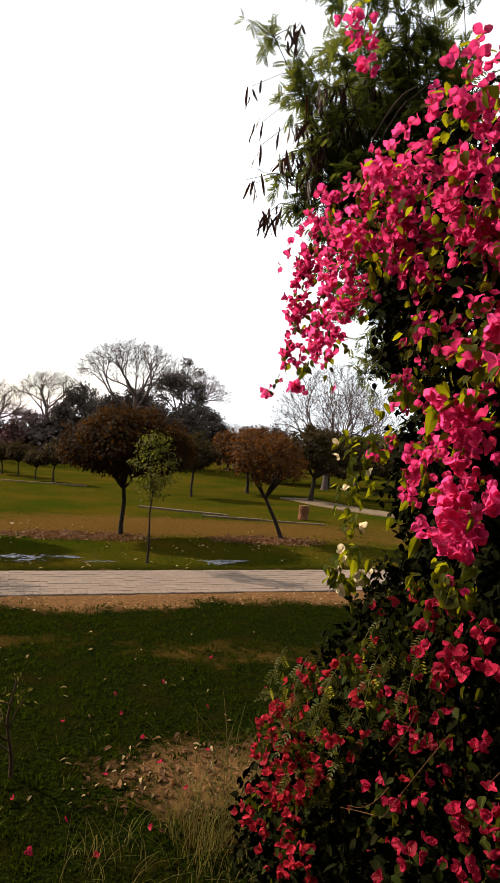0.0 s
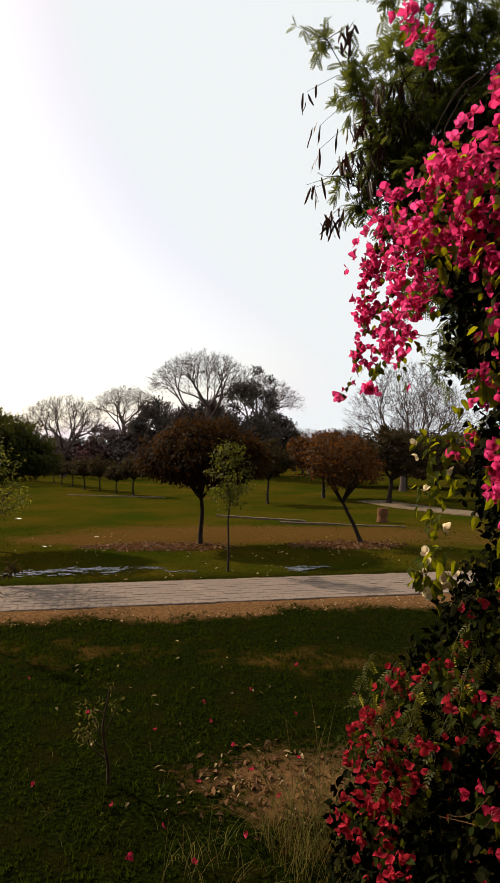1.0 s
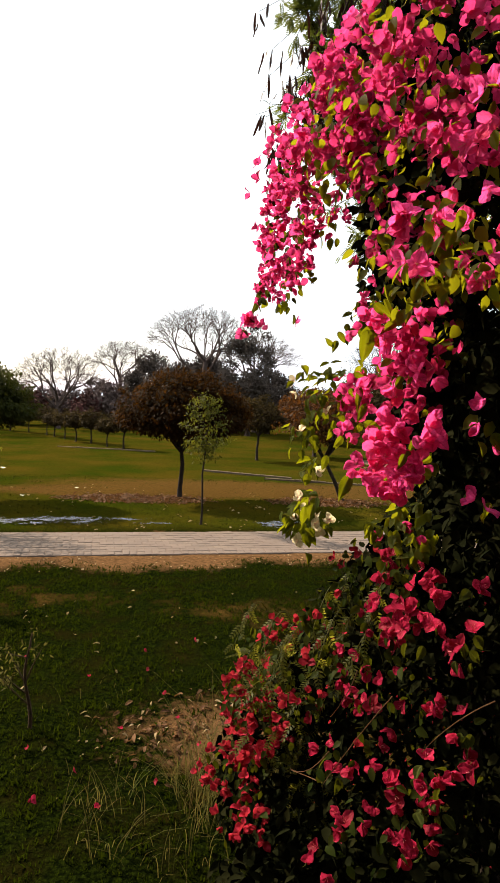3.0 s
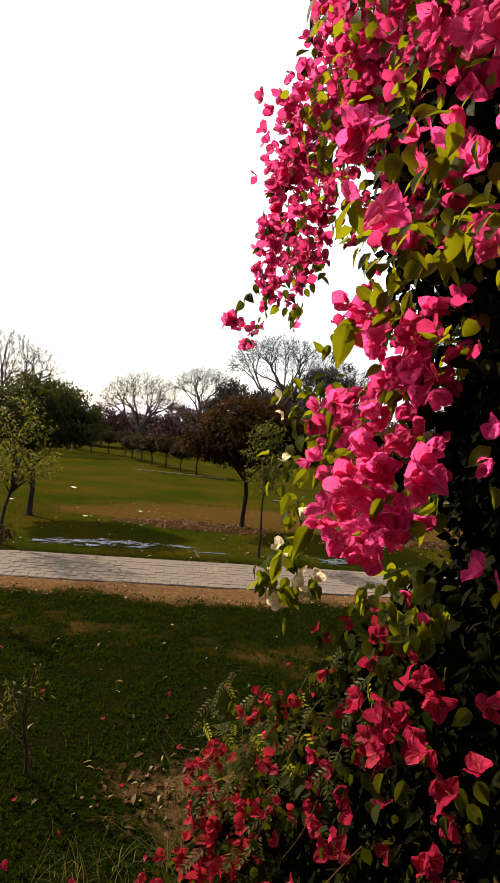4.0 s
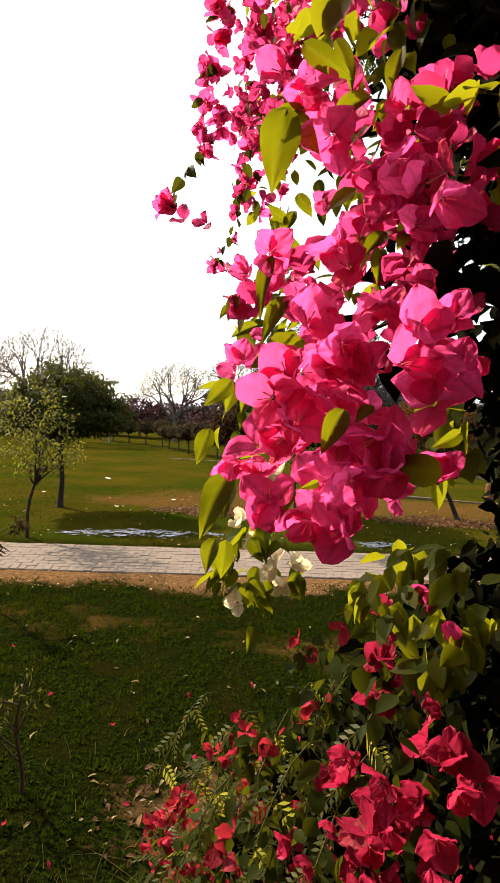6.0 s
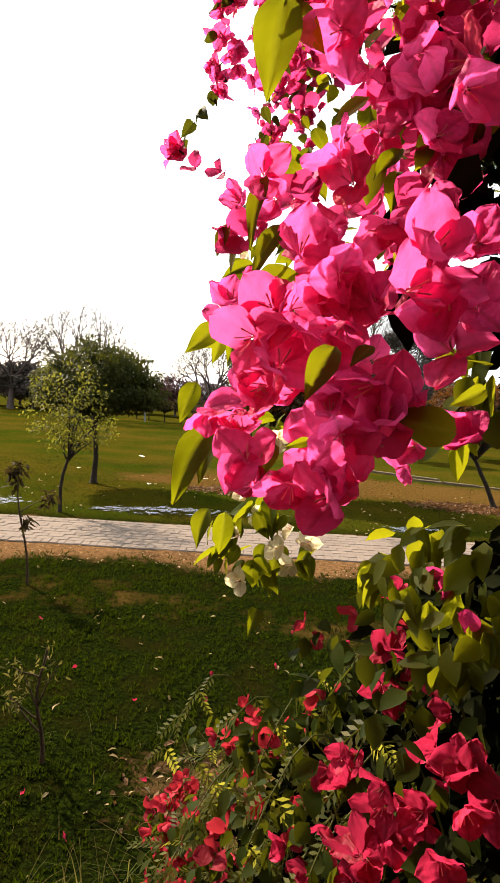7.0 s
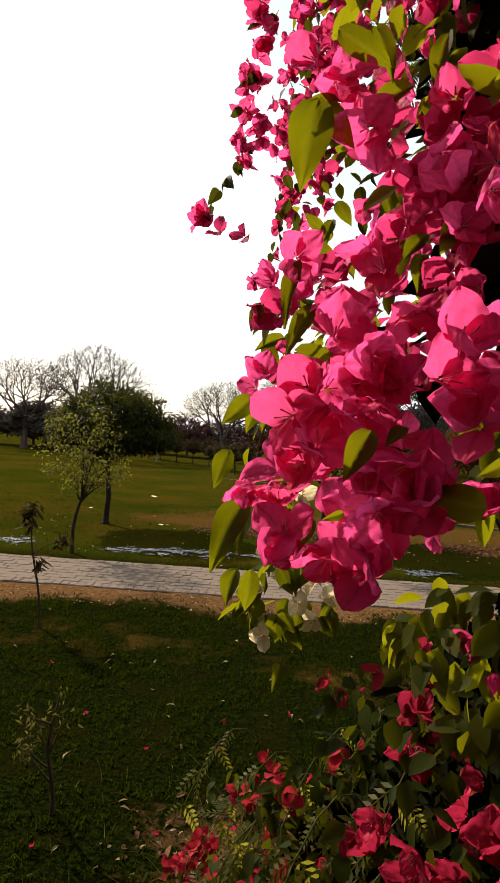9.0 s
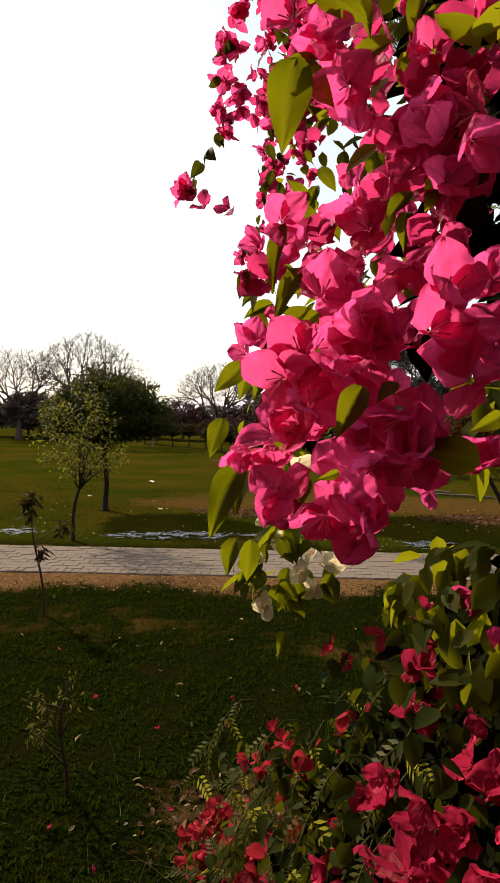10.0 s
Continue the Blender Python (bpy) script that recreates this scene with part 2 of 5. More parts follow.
    "weed": material("weed", (0.020, 0.028, 0.003), (0.032, 0.040, 0.005), 6.0, 0.5, 0.0, translucent=(0.42, 0.38, 0.04), trans=0.46, island=(0.066, 0.066, 0.012), spec=0.06),
    "weed_stem": material("weed_stem", (0.070, 0.066, 0.018), (0.048, 0.046, 0.013), 20.0, 0.6, 0.0, translucent=(0.285, 0.304, 0.076), trans=0.2, spec=0.1),
    "pod": material("pod", (0.0312, 0.014, 0.0094), (0.0218, 0.0094, 0.007), 15.0, 0.5, 0.2, translucent=(0.078, 0.0234, 0.0094), trans=0.1),
    "stump": material("stump", (0.1248, 0.0546, 0.0234), (0.078, 0.0351, 0.0156), 9.0, 0.9, 0.7),
    "metal": material("metal", (0.1716, 0.1716, 0.1716), (0.1248, 0.1248, 0.1248), 6.0, 0.5, 0.1, metal=0.6),
    "litter_white": material("litter_white", (0.741, 0.722, 0.665), (0.627, 0.608, 0.551), 30.0, 0.6, 0.2),
}

# ---- mesh tools ----
RNG = np.random.default_rng(7)


def quad_mesh(name, verts, faces, smooth=False):
    """A mesh from arrays of places and of four corners each."""
    verts, faces = np.asarray(verts, float).reshape(-1, 3), np.asarray(faces, int).reshape(-1, 4)
    me = bpy.data.meshes.new(name)
    me.vertices.add(len(verts))
    me.vertices.foreach_set("co", verts.ravel())
    me.loops.add(faces.size)
    me.loops.foreach_set("vertex_index", faces.ravel())
    me.polygons.add(len(faces))
    me.polygons.foreach_set("loop_start", np.arange(len(faces)) * 4)
    if smooth:
        me.polygons.foreach_set("use_smooth", np.ones(len(faces), bool))
    me.update(calc_edges=True)
    me.validate()
    return me


def part(name, me, mat, parent=None, label="", kind=""):
    if isinstance(me, bmesh.types.BMesh):
        bm, me = me, bpy.data.meshes.new(name)
        bm.to_mesh(me)
        bm.free()
    if not me.materials:
        me.materials.append(M[mat])
    ob = new(name, me)
    ob.parent = parent
    return tagged(ob, label=label, kind=kind)


def thing(name, place, label, category, group="", kind=""):
    ob = new(name)
    ob.empty_display_size = 0.1
    ob.location = place
    return tagged(ob, label, category, group, kind)


class Geo:
    """Collects four-cornered faces."""

    def __init__(self):
        self.v, self.f, self.n = [], [], 0

    def add(self, verts, faces):
        verts = np.asarray(verts, float)
        self.v.append(verts)
        self.f.append(np.asarray(faces, int) + self.n)
        self.n += len(verts)

    def tube(self, points, radii, sides=5):
        pts = np.asarray(points, float)
        along = np.gradient(pts, axis=0)
        along /= np.linalg.norm(along, axis=1, keepdims=True) + 1e-9
        side = np.cross(along, (0.31, 0.17, 0.93))
        side /= np.linalg.norm(side, axis=1, keepdims=True) + 1e-9
        up = np.cross(side, along)
        a = np.arange(sides) * 2 * np.pi / sides
        ring = pts[:, None] + np.asarray(radii, float)[:, None, None] * (np.cos(a)[None, :, None] * side[:, None] + np.sin(a)[None, :, None] * up[:, None])
        i, j = np.meshgrid(np.arange(len(pts) - 1), np.arange(sides), indexing="ij")
        k = (j + 1) % sides
        faces = np.stack([i * sides + j, i * sides + k, (i + 1) * sides + k, (i + 1) * sides + j], -1).reshape(-1, 4)
        self.add(ring.reshape(-1, 3), faces)

    def mesh(self, name, smooth=True):
        return quad_mesh(name, np.concatenate(self.v), np.concatenate(self.f), smooth)


def turns(ahead, normal):
    """Turns whose y lies along ahead and whose z leans to normal."""
    y = ahead / (np.linalg.norm(ahead, axis=-1, keepdims=True) + 1e-9)
    x = np.cross(y, normal)
    x /= np.linalg.norm(x, axis=-1, keepdims=True) + 1e-9
    return np.stack([x, y, np.cross(x, y)], -1)


def scatter(name, template, places, rot, sizes, smooth=False):
    """Many copies of a small template in one mesh."""
    tv, tf = template
    v = np.einsum("nij,kj->nki", rot, tv) * np.asarray(sizes)[:, None, None] + places[:, None]
    f = tf[None] + (np.arange(len(places)) * len(tv))[:, None, None]
    return quad_mesh(name, v.reshape(-1, 3), f.reshape(-1, 4), smooth)


def grid_faces(rows, cols):
    i, j = np.meshgrid(np.arange(rows - 1), np.arange(cols - 1), indexing="ij")
    return np.stack([i * cols + j, i * cols + j + 1, (i + 1) * cols + j + 1, (i + 1) * cols + j], -1).reshape(-1, 4)


def leaf_template(width=0.5, rows=5, fold=0.12, curl=0.15, point=0.9):
    """A leaf one long along y, folded at its midrib and curling down to a pointed tip."""
    s = np.linspace(0, 1, rows)
    w = width * np.sin(np.pi * s**0.75) ** point * 0.5 + 0.012 * (1 - s)
    z = -curl * s**2
    v = [[(-w[i], s[i], z[i] + fold * w[i] * 2), (0, s[i], z[i]), (w[i], s[i], z[i] + fold * w[i] * 2)] for i in range(rows)]
    return np.array(v).reshape(-1, 3), grid_faces(rows, 3)


LEAF = leaf_template(0.62, 5, 0.12, 0.15, 0.75)
LEAF_LONG = leaf_template(0.28, 4, 0.1, 0.25)
DIAMOND = (np.array([(0, 0, 0), (0.24, 0.5, 0.05), (0, 1, -0.12), (-0.24, 0.5, 0.05)]), np.array([[0, 1, 2, 3]]))
FOLDED = (np.array([(0, 0, 0), (-0.30, 0.28, 0.05), (-0.26, 0.62, 0.02), (0, 1, -0.12), (0.26, 0.62, 0.02), (0.30, 0.28, 0.05)]), np.array([[0, 3, 2, 1], [0, 5, 4, 3]]))
BLADE = (np.array([(-0.05, 0, 0), (0.05, 0, 0), (0.04, 0.06, 0.55), (-0.04, 0.06, 0.55), (0.006, 0.3, 1.0), (-0.006, 0.3, 1.0)]), np.array([[0, 1, 2, 3], [3, 2, 4, 5]]))


def unit(n, rng=RNG):
    d = rng.normal(size=(n, 3))
    return d / np.linalg.norm(d, axis=1, keepdims=True)


# ---- ground ----
PATH_TURN = math.atan(0.105)
PATH_NEAR, PATH_WIDE = 10.72, 1.86
PX, PY = np.array((math.cos(PATH_TURN), math.sin(PATH_TURN))), np.array((-math.sin(PATH_TURN), math.cos(PATH_TURN)))


def across_path(x, y):
    """Metres beyond the path's near edge."""
    return (y - PATH_NEAR) * PY[1] + x * PY[0]


def blob(x, y, cx, cy, rx, ry):
    return np.clip(1.35 - np.hypot((x - cx) / rx, (y - cy) / ry), 0, 1)


def ground_looks(x, y):
    """How bare and how dry the lawn is, and where its shade-darkened near colour gives way past the path, at places."""
    d = across_path(x, y)
    wander = 0.16 * np.sin(x * 1.7) + 0.10 * np.sin(x * 4.1 + 1.0)
    soil = np.clip((d + 1.25 + wander) / 1.0, 0, 1) * (d < 0.2)
    soil = np.maximum(soil, 0.55 * np.clip(1 - (d - PATH_WIDE) / 0.25, 0, 1) * (d > PATH_WIDE - 0.2))
    soil = np.maximum(soil, 0.68 * blob(x, y, 1.5, 5.0, 1.05, 0.66))
    dry = 1.0 * blob(x, y, 2.2, 19.6, 5.0, 2.2) + 0.9 * blob(x, y, -1.0, 18.2, 3.2, 1.0) + 0.5 * blob(x, y, 9.0, 19.0, 5.0, 3.0)
    dry = dry + 0.30 * blob(x, y, -0.8, 8.4, 2.4, 0.8) + 0.45 * blob(x, y, 2.2, 4.4, 1.5, 0.9) + 0.25 * blob(x, y, -12, 34, 16, 5) + 0.4 * blob(x, y, 2.4, 7.8, 1.5, 0.6)
    past_path = np.clip((d - PATH_WIDE) / 0.8, 0, 1)
    return np.clip(soil, 0, 1), np.clip(dry, 0, 1), past_path


def lawn_height(x, y):
    return 0.012 * np.sin(x * 1.3 + 0.4) * np.sin(y * 1.1) + 0.008 * np.sin(x * 3.7) * np.sin(y * 3.1 + 1.0)


def sheet_height(x, y):
    d = across_path(x, y)
    off = np.clip(np.maximum(-d, d - PATH_WIDE) / 0.5, 0, 1)
    return lawn_height(x, y) * off + np.where((d > -0.05) & (d < PATH_WIDE + 0.05), -0.004, 0.014) * (1 - off)


gx = np.concatenate([-np.geomspace(900, 21, 16), np.arange(-20, 20.01, 0.2), np.geomspace(21, 900, 16)])
gy = np.concatenate([-np.geomspace(900, 1, 16), np.arange(0, 26.01, 0.2), np.arange(26.6, 62, 0.8), np.geomspace(63, 2500, 16)])
gxx, gyy = np.meshgrid(gx, gy, indexing="ij")
gv = np.stack([gxx, gyy, sheet_height(gxx, gyy)], -1).reshape(-1, 3)
ground_me = quad_mesh("ground", gv, grid_faces(len(gx), len(gy))[:, ::-1], True)
# open: 0 on the near lawn, painted dark for shade; 1 past the path.
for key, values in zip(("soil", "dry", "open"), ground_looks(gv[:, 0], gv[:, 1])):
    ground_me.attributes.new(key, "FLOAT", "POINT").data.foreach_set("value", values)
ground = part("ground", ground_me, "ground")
tagged(ground, "short green lawn with straw-coloured and bare soil patches", "ground", kind="structure")

# Unseen wall, added only to keep sky light from behind off the scene.
sky_block = bmesh.new()
bmesh.ops.create_cube(sky_block, size=1.0, matrix=Matrix.LocRotScale((0, -2.4, 5.0), None, (34, 0.25, 10.0)))
tagged(part("sky_block_south", sky_block, "block_dark"), "plain weathered dark wall added unseen to block sky behind viewpoint", "wall", kind="structure")

# ---- footpath ----


def slab(bm, cx, cy, w, d, z0, z1, turn=0.0, chamfer=0.008):
    c, s = math.cos(turn), math.sin(turn)

    def ring(inset, z):
        return [bm.verts.new((cx + c * x - s * y, cy + s * x + c * y, z)) for x, y in ((-w / 2 + inset, -d / 2 + inset), (w / 2 - inset, -d / 2 + inset), (w / 2 - inset, d / 2 - inset), (-w / 2 + inset, d / 2 - inset))]

    low, mid, top = ring(0, z0), ring(0, z1 - chamfer), ring(chamfer, z1)
    for a, b in ((low, mid), (mid, top)):
        for i in range(4):
            bm.faces.new((a[i], a[(i + 1) % 4], b[(i + 1) % 4], b[i]))
    bm.faces.new(top)


footpath = thing("pavement", (0, PATH_NEAR, -0.018), "straight footpath of weathered pale grey concrete pavers", "footpath", kind="structure")
footpath.rotation_euler = (0, 0, PATH_TURN)
bed = bmesh.new()
slab(bed, 3, PATH_WIDE / 2, 90, PATH_WIDE, -0.03, 0.033)
part("bedding", bed, "paver_bed", footpath)
paver_mesh, header_mesh = [], []
for size, store in (((0.235, 0.175), paver_mesh), ((0.114, 0.202), header_mesh)):
    for k in range(4):
        bm = bmesh.new()
        slab(bm, 0, 0, *size, 0.0, 0.040, chamfer=0.006 + 0.002 * k)
        me = bpy.data.meshes.new("paver")
        bm.to_mesh(me)
        bm.free()
        me.materials.append(M["paver"])
        store.append(me)
far_pavers = bmesh.new()
prng = random.Random(3)
ROW = 0.182
spots = []
for row in range(10):
    y = (0.105, 0.208)[0] if row == 0 else 0.21 + ROW * (row - 0.5)
    step = 0.12 if row == 0 else 0.242
    count = int(46 / step)
    for i in range(count):
        x = -22 + step * (i + (0.5 if row % 2 else 0.0))
        spots.append((row == 0, x, y))
for header, x, y in spots:
    z = prng.uniform(-0.005, 0.004)
    turn = prng.gauss(0, 0.010)
    if -4.3 < x < 0.7 and y < 1.75 and not (header and x < -2.6):
        ob = new("paver", prng.choice(header_mesh if header else paver_mesh))
        ob.parent = footpath
        ob.location, ob.rotation_euler = (x, y, z), (0, 0, turn)
    else:
        slab(far_pavers, x, y, *((0.112, 0.200) if header else (0.232, 0.172)), z, 0.040 + z, turn)
part("paver_field", far_pavers, "paver_far", footpath, kind="stuff")

second = thing("pavement", (0, 0, 0), "pale concrete side path curving away between the lawns", "footpath", kind="structure")
bm = bmesh.new()
curve = [(10.6, 31.5), (11.4, 28.2), (12.6, 25.6), (14.4, 23.2), (17.0, 21.2), (20.5, 19.8), (26.0, 19.0)]
curve = [tuple(np.array(curve[i]) * (1 - f) + np.array(curve[i + 1]) * f) for i in range(len(curve) - 1) for f in (0, 0.25, 0.5, 0.75)]
prev = None
for i, (x, y) in enumerate(curve[:-1]):
    d = Vector((curve[i + 1][0] - x, curve[i + 1][1] - y, 0)).normalized()
    s = Vector((-d.y, d.x, 0)) * 0.85
    top = [bm.verts.new((x + k * s.x, y + k * s.y, z)) for k, z in ((-1.02, 0.0), (-1, 0.05), (1, 0.05), (1.02, 0.0))]
    if prev:
        for k in range(3):
            bm.faces.new((prev[k], prev[k + 1], top[k + 1], top[k]))
    prev = top
part("slab", bm, "concrete", second)


def kerb(x0, y0, x1, y1, label):
    """A low edging of short concrete lengths, laid end to end."""
    edge = thing("kerb", (x0, y0, 0), label, "kerb", kind="structure")
    length = math.hypot(x1 - x0, y1 - y0)
    edge.rotation_euler = (0, 0, math.atan2(y1 - y0, x1 - x0))
    n = max(2, int(length / 0.9))
    me = bpy.data.meshes.new("kerb_stone")
    bm = bmesh.new()
    slab(bm, 0, 0, length / n - 0.012, 0.10, -0.02, 0.055, chamfer=0.015)
    bm.to_mesh(me)
    bm.free()
    for i in range(n):
        ob = part("kerb_stone", me, "concrete", edge)
        ob.location = ((i + 0.5) * length / n, 0, prng.uniform(-0.012, 0.012))


kerb(4.3, 22.3, 8.3, 20.9, "low pale concrete edging lying across the lawn")
kerb(2.3, 24.5, 5.3, 22.6, "low pale concrete edging lying across the lawn")
kerb(-4.6, 34.7, 0.4, 33.16, "long low concrete edging beside a row of young trees")

# ---- puddles ----


def puddle(cx, cy, rx, ry, turn, seed):
    """Shallow water standing in the grass, broken up into ragged shining scraps."""
    nx, ny = int(2.6 * rx / 0.030), int(2.6 * ry / 0.018)
    u, v = np.meshgrid(np.linspace(-1.3, 1.3, nx + 1), np.linspace(-1.3, 1.3, ny + 1), indexing="ij")
    x, y = rx * u + RNG.normal(0, 0.009, u.shape), ry * v + RNG.normal(0, 0.004, u.shape)
    wet = np.array([noise.noise((px * 3.5 + seed, py * 9, seed)) + 1.9 * noise.noise((px * 19, py * 46 + seed, 1.0)) for px, py in zip(x.ravel(), y.ravel())]).reshape(x.shape)
    wet = wet + 0.34 - np.hypot(u, v)
    places = np.stack([cx + x * math.cos(turn) - y * math.sin(turn), cy + x * math.sin(turn) + y * math.cos(turn), 0 * x + 0.016], -1).reshape(-1, 3)
    faces = grid_faces(nx + 1, ny + 1)
    keep = (wet.ravel()[faces].mean(1) > 0.0)
    me = quad_mesh("water", places, faces[keep][:, ::-1])
    ob = part("water", me, "water")
    return tagged(ob, "shallow rain puddle shining between the grass blades", "puddle", "puddles on the lawn", "structure")


PUDDLES = [(-1.75, 13.58, 0.75, 0.20, 0.10), (-0.75, 13.72, 0.62, 0.17, 0.05), (-1.15, 13.95, 0.7, 0.12, 0.08), (-2.5, 13.46, 0.5, 0.13, 0.0), (0.1, 13.98, 0.5, 0.09, 0.1), (-4.6, 13.52, 0.55, 0.20, 0.05), (-5.4, 13.5, 0.5, 0.14, 0.0), (3.2, 13.66, 0.42, 0.16, 0.0), (3.6, 13.9, 0.4, 0.11, 0.1), (0.7, 13.55, 0.4, 0.07, 0.1)]
for i, row in enumerate(PUDDLES):
    puddle(row[0], row[1] + 0.05, row[2], row[3] * 2.2, row[4], i * 3.1 + 0.7)

# ---- grass ----


def grass(name, mat, n, x0, x1, y0, y1, tall, wide, label, keep):
    x, y = RNG.uniform(x0, x1, n), RNG.uniform(y0, y1, n)
    clump = 0.75 * np.sin(x * 53 + 2.3 * np.sin(y * 27)) * np.sin(y * 47 + 2.0 * np.sin(x * 23)) + 0.4 * np.sin(x * 13 + 2.1 * np.sin(y * 7)) * np.sin(y * 11 + 1.7 * np.sin(x * 8)) + 0.3 * np.sin(x * 5.1 + 1.3 * np.sin(y * 3.3)) * np.sin(y * 4.7 + 1.1 * np.sin(x * 2.9)) + 0.4
    clump = np.clip(clump, 0, 1.3)
    soil, dry, _ = ground_looks(x, y)
    d = across_path(x, y)
    ok = keep(x, y) & (RNG.uniform(size=n) > soil * 1.15) & (RNG.uniform(size=n) > dry * 0.9) & (RNG.uniform(size=n) < 0.18 + 0.82 * clump) & ((d < -0.02) | (d > PATH_WIDE + 0.02))
    for px, py, rx, ry, turn in PUDDLES:
        ok &= (np.hypot((x - px) / rx, (y - py) / ry) > 0.9) | (RNG.uniform(size=n) < 0.85)
    x, y, clump = x[ok], y[ok], clump[ok]
    n = len(x)
    a = RNG.uniform(0, 2 * np.pi, n)
    lean = RNG.normal(0, 0.45, (n, 2))
    z = np.stack([lean[:, 0], lean[:, 1], np.ones(n)], -1)
    z /= np.linalg.norm(z, axis=1, keepdims=True)
    ax = np.cross(np.stack([np.cos(a), np.sin(a), 0 * a], -1), z)
    ax /= np.linalg.norm(ax, axis=1, keepdims=True)
    rot = np.stack([ax * (wide / tall / 0.1), np.cross(z, ax), z], -1)
    me = scatter(name, BLADE, np.stack([x, y, sheet_height(x, y) - 0.003], -1), rot, tall * RNG.uniform(0.5, 1.25, n) * (0.35 + 1.0 * clump))
    return tagged(part(name, me, mat), label, "grass", kind="stuff")


# The near grass takes the shade-darkened blade colour.
grass("grass", "blade", 500000, -5.5, 7.0, 3.2, 10.7, 0.029, 0.0076, "dense lawn grass in short tufts, its green darkened for shade", lambda x, y: (x > -1.3 - 0.36 * (y - 3.6)) & (x < 1.6 + 0.55 * y))
grass("grass", "blade_far", 85000, -9.0, 10.0, 12.3, 22.0, 0.026, 0.010, "short yellow-green lawn grass on the far side", lambda x, y: (x > -1.0 - 0.40 * y) & (x < 0.5 + 0.50 * y))


def tall_grass(n, cx, cy, rx, ry, tall, label):
    """A tuft of long arching dry blades."""
    g = Geo()
    for _ in range(n):
        r, a = math.sqrt(RNG.uniform()), RNG.uniform(0, math.tau)
        p = np.array((cx + rx * r * math.cos(a), cy + ry * r * math.sin(a), 0.0))
        b, h = RNG.uniform(0, math.tau), tall * RNG.uniform(0.35, 1.1)
        out = np.array((math.cos(b), math.sin(b), 0)) * h * RNG.uniform(0.3, 1.25)
        side = np.array((-math.sin(b), math.cos(b), 0)) * RNG.uniform(0.0012, 0.0030)
        pts = [p + out * s**1.7 + np.array((0, 0, h)) * (s - 0.25 * s**3) for s in (0, 0.3, 0.6, 0.85, 1.0)]
        v = [q + k * side * w for q, w in zip(pts, (1, 1, 0.8, 0.5, 0.1)) for k in (-1, 1)]
        g.add(v, grid_faces(5, 2))
    return tagged(part("tall_grass", g.mesh("tall_grass", False), "straw"), label, "grass", kind="stuff")


tall_grass(380, 1.5, 4.25, 0.5, 0.6, 0.62, "long dry straw-coloured grass beside the flowering shrub")
tall_grass(220, 1.1, 3.9, 0.8, 0.5, 0.30, "sparse dry grass blades on the lawn edge")
tall_grass(60, 0.2, 5.0, 1.4, 0.9, 0.14, "thin dry stalks standing in the lawn")

# ---- leaf litter ----


def litter(name, mat, places, size, label, template=LEAF):
    n = len(places)
    ahead = unit(n) * (1, 1, 0.25)
    up = np.array((0, 0, 1.0)) + unit(n) * 0.6
    places = places + np.array((0, 0, 0.012))
    me = scatter(name, template, places, turns(ahead, up), size * RNG.uniform(0.6, 1.3, n))
    return tagged(part(name, me, mat), label, "leaves", kind="stuff")


def oval(n, cx, cy, rx, ry):
    r, a = np.sqrt(RNG.uniform(size=n)) * RNG.uniform(0.6, 1.15, n), RNG.uniform(0, 2 * np.pi, n)
    x, y = cx + rx * r * np.cos(a), cy + ry * r * np.sin(a)
    return np.stack([x, y, sheet_height(x, y) + 0.01], -1)


CURLED = leaf_template(0.42, 4, 0.3, 0.5)
litter("fallen_leaves", "dead_leaf", oval(1500, 0.2, 17.0, 2.0, 0.75), 0.12, "brown fallen leaves scattered under a small tree", CURLED)
litter("fallen_leaves", "dead_leaf", oval(1500, 5.2, 17.1, 1.6, 0.8), 0.12, "reddish brown fallen leaves scattered under a leaning tree", CURLED)
litter("fallen_leaves", "pale_leaf", oval(130, 0.0, 15.6, 8.0, 4.0), 0.09, "pale dry leaves strewn over the far lawn", CURLED)
litter("dry_leaves", "pale_leaf", np.concatenate([oval(34, 0.9, 6.2, 2.4, 2.4), oval(44, 1.2, 5.0, 1.0, 0.7), oval(16, -0.5, 8.6, 3.0, 1.4)]), 0.058, "pale curled dry leaves lying on the near lawn", CURLED)
litter("dry_leaves", "dead_leaf", oval(240, 1.45, 5.0, 1.0, 0.7), 0.07, "small brown leaf scraps on bare soil", CURLED)
edge_x = RNG.uniform(-6, 6, 420)
edge_d = RNG.uniform(-0.95, -0.03, 420)
edge_pos = np.stack([edge_x * PX[0] + edge_d * PY[0], PATH_NEAR + edge_x * PX[1] + edge_d * PY[1], 0 * edge_x + 0.004], -1)
litter("verge_scraps", "pale_leaf", edge_pos, 0.045, "leaf scraps and crumbs on the bare path verge", CURLED)

# ---- trees ----


def bend(p, d, length, steps, wobble, lift, rng):
    """A wandering line from p along d."""
    pts, p, d = [p], np.array(p, float), np.array(d, float)
    for _ in range(steps):
        d = d + rng.normal(0, wobble, 3) + np.array((0, 0, lift))
        d /= np.linalg.norm(d)
        p = p + d * length / steps
        pts.append(p)
    return np.array(pts), d


def reach_for(g, p, d, goals, radius, level, rng, least):
    """A limb that heads for the middle of its goals and forks until each goal has its twig."""
    p, middle = np.array(p, float), goals.mean(0)
    way = middle - p
    far = np.linalg.norm(way)
    if len(goals) == 1:
        mid = p + way * 0.5 + d * far * 0.08 + rng.normal(0, 0.02, 3) * far
        g.tube(np.array([p, mid, goals[0]]), np.maximum(radius * np.array((1, 0.8, 0.5)), least * 0.8), 3)
        return
    step = far * rng.uniform(0.28, 0.42)
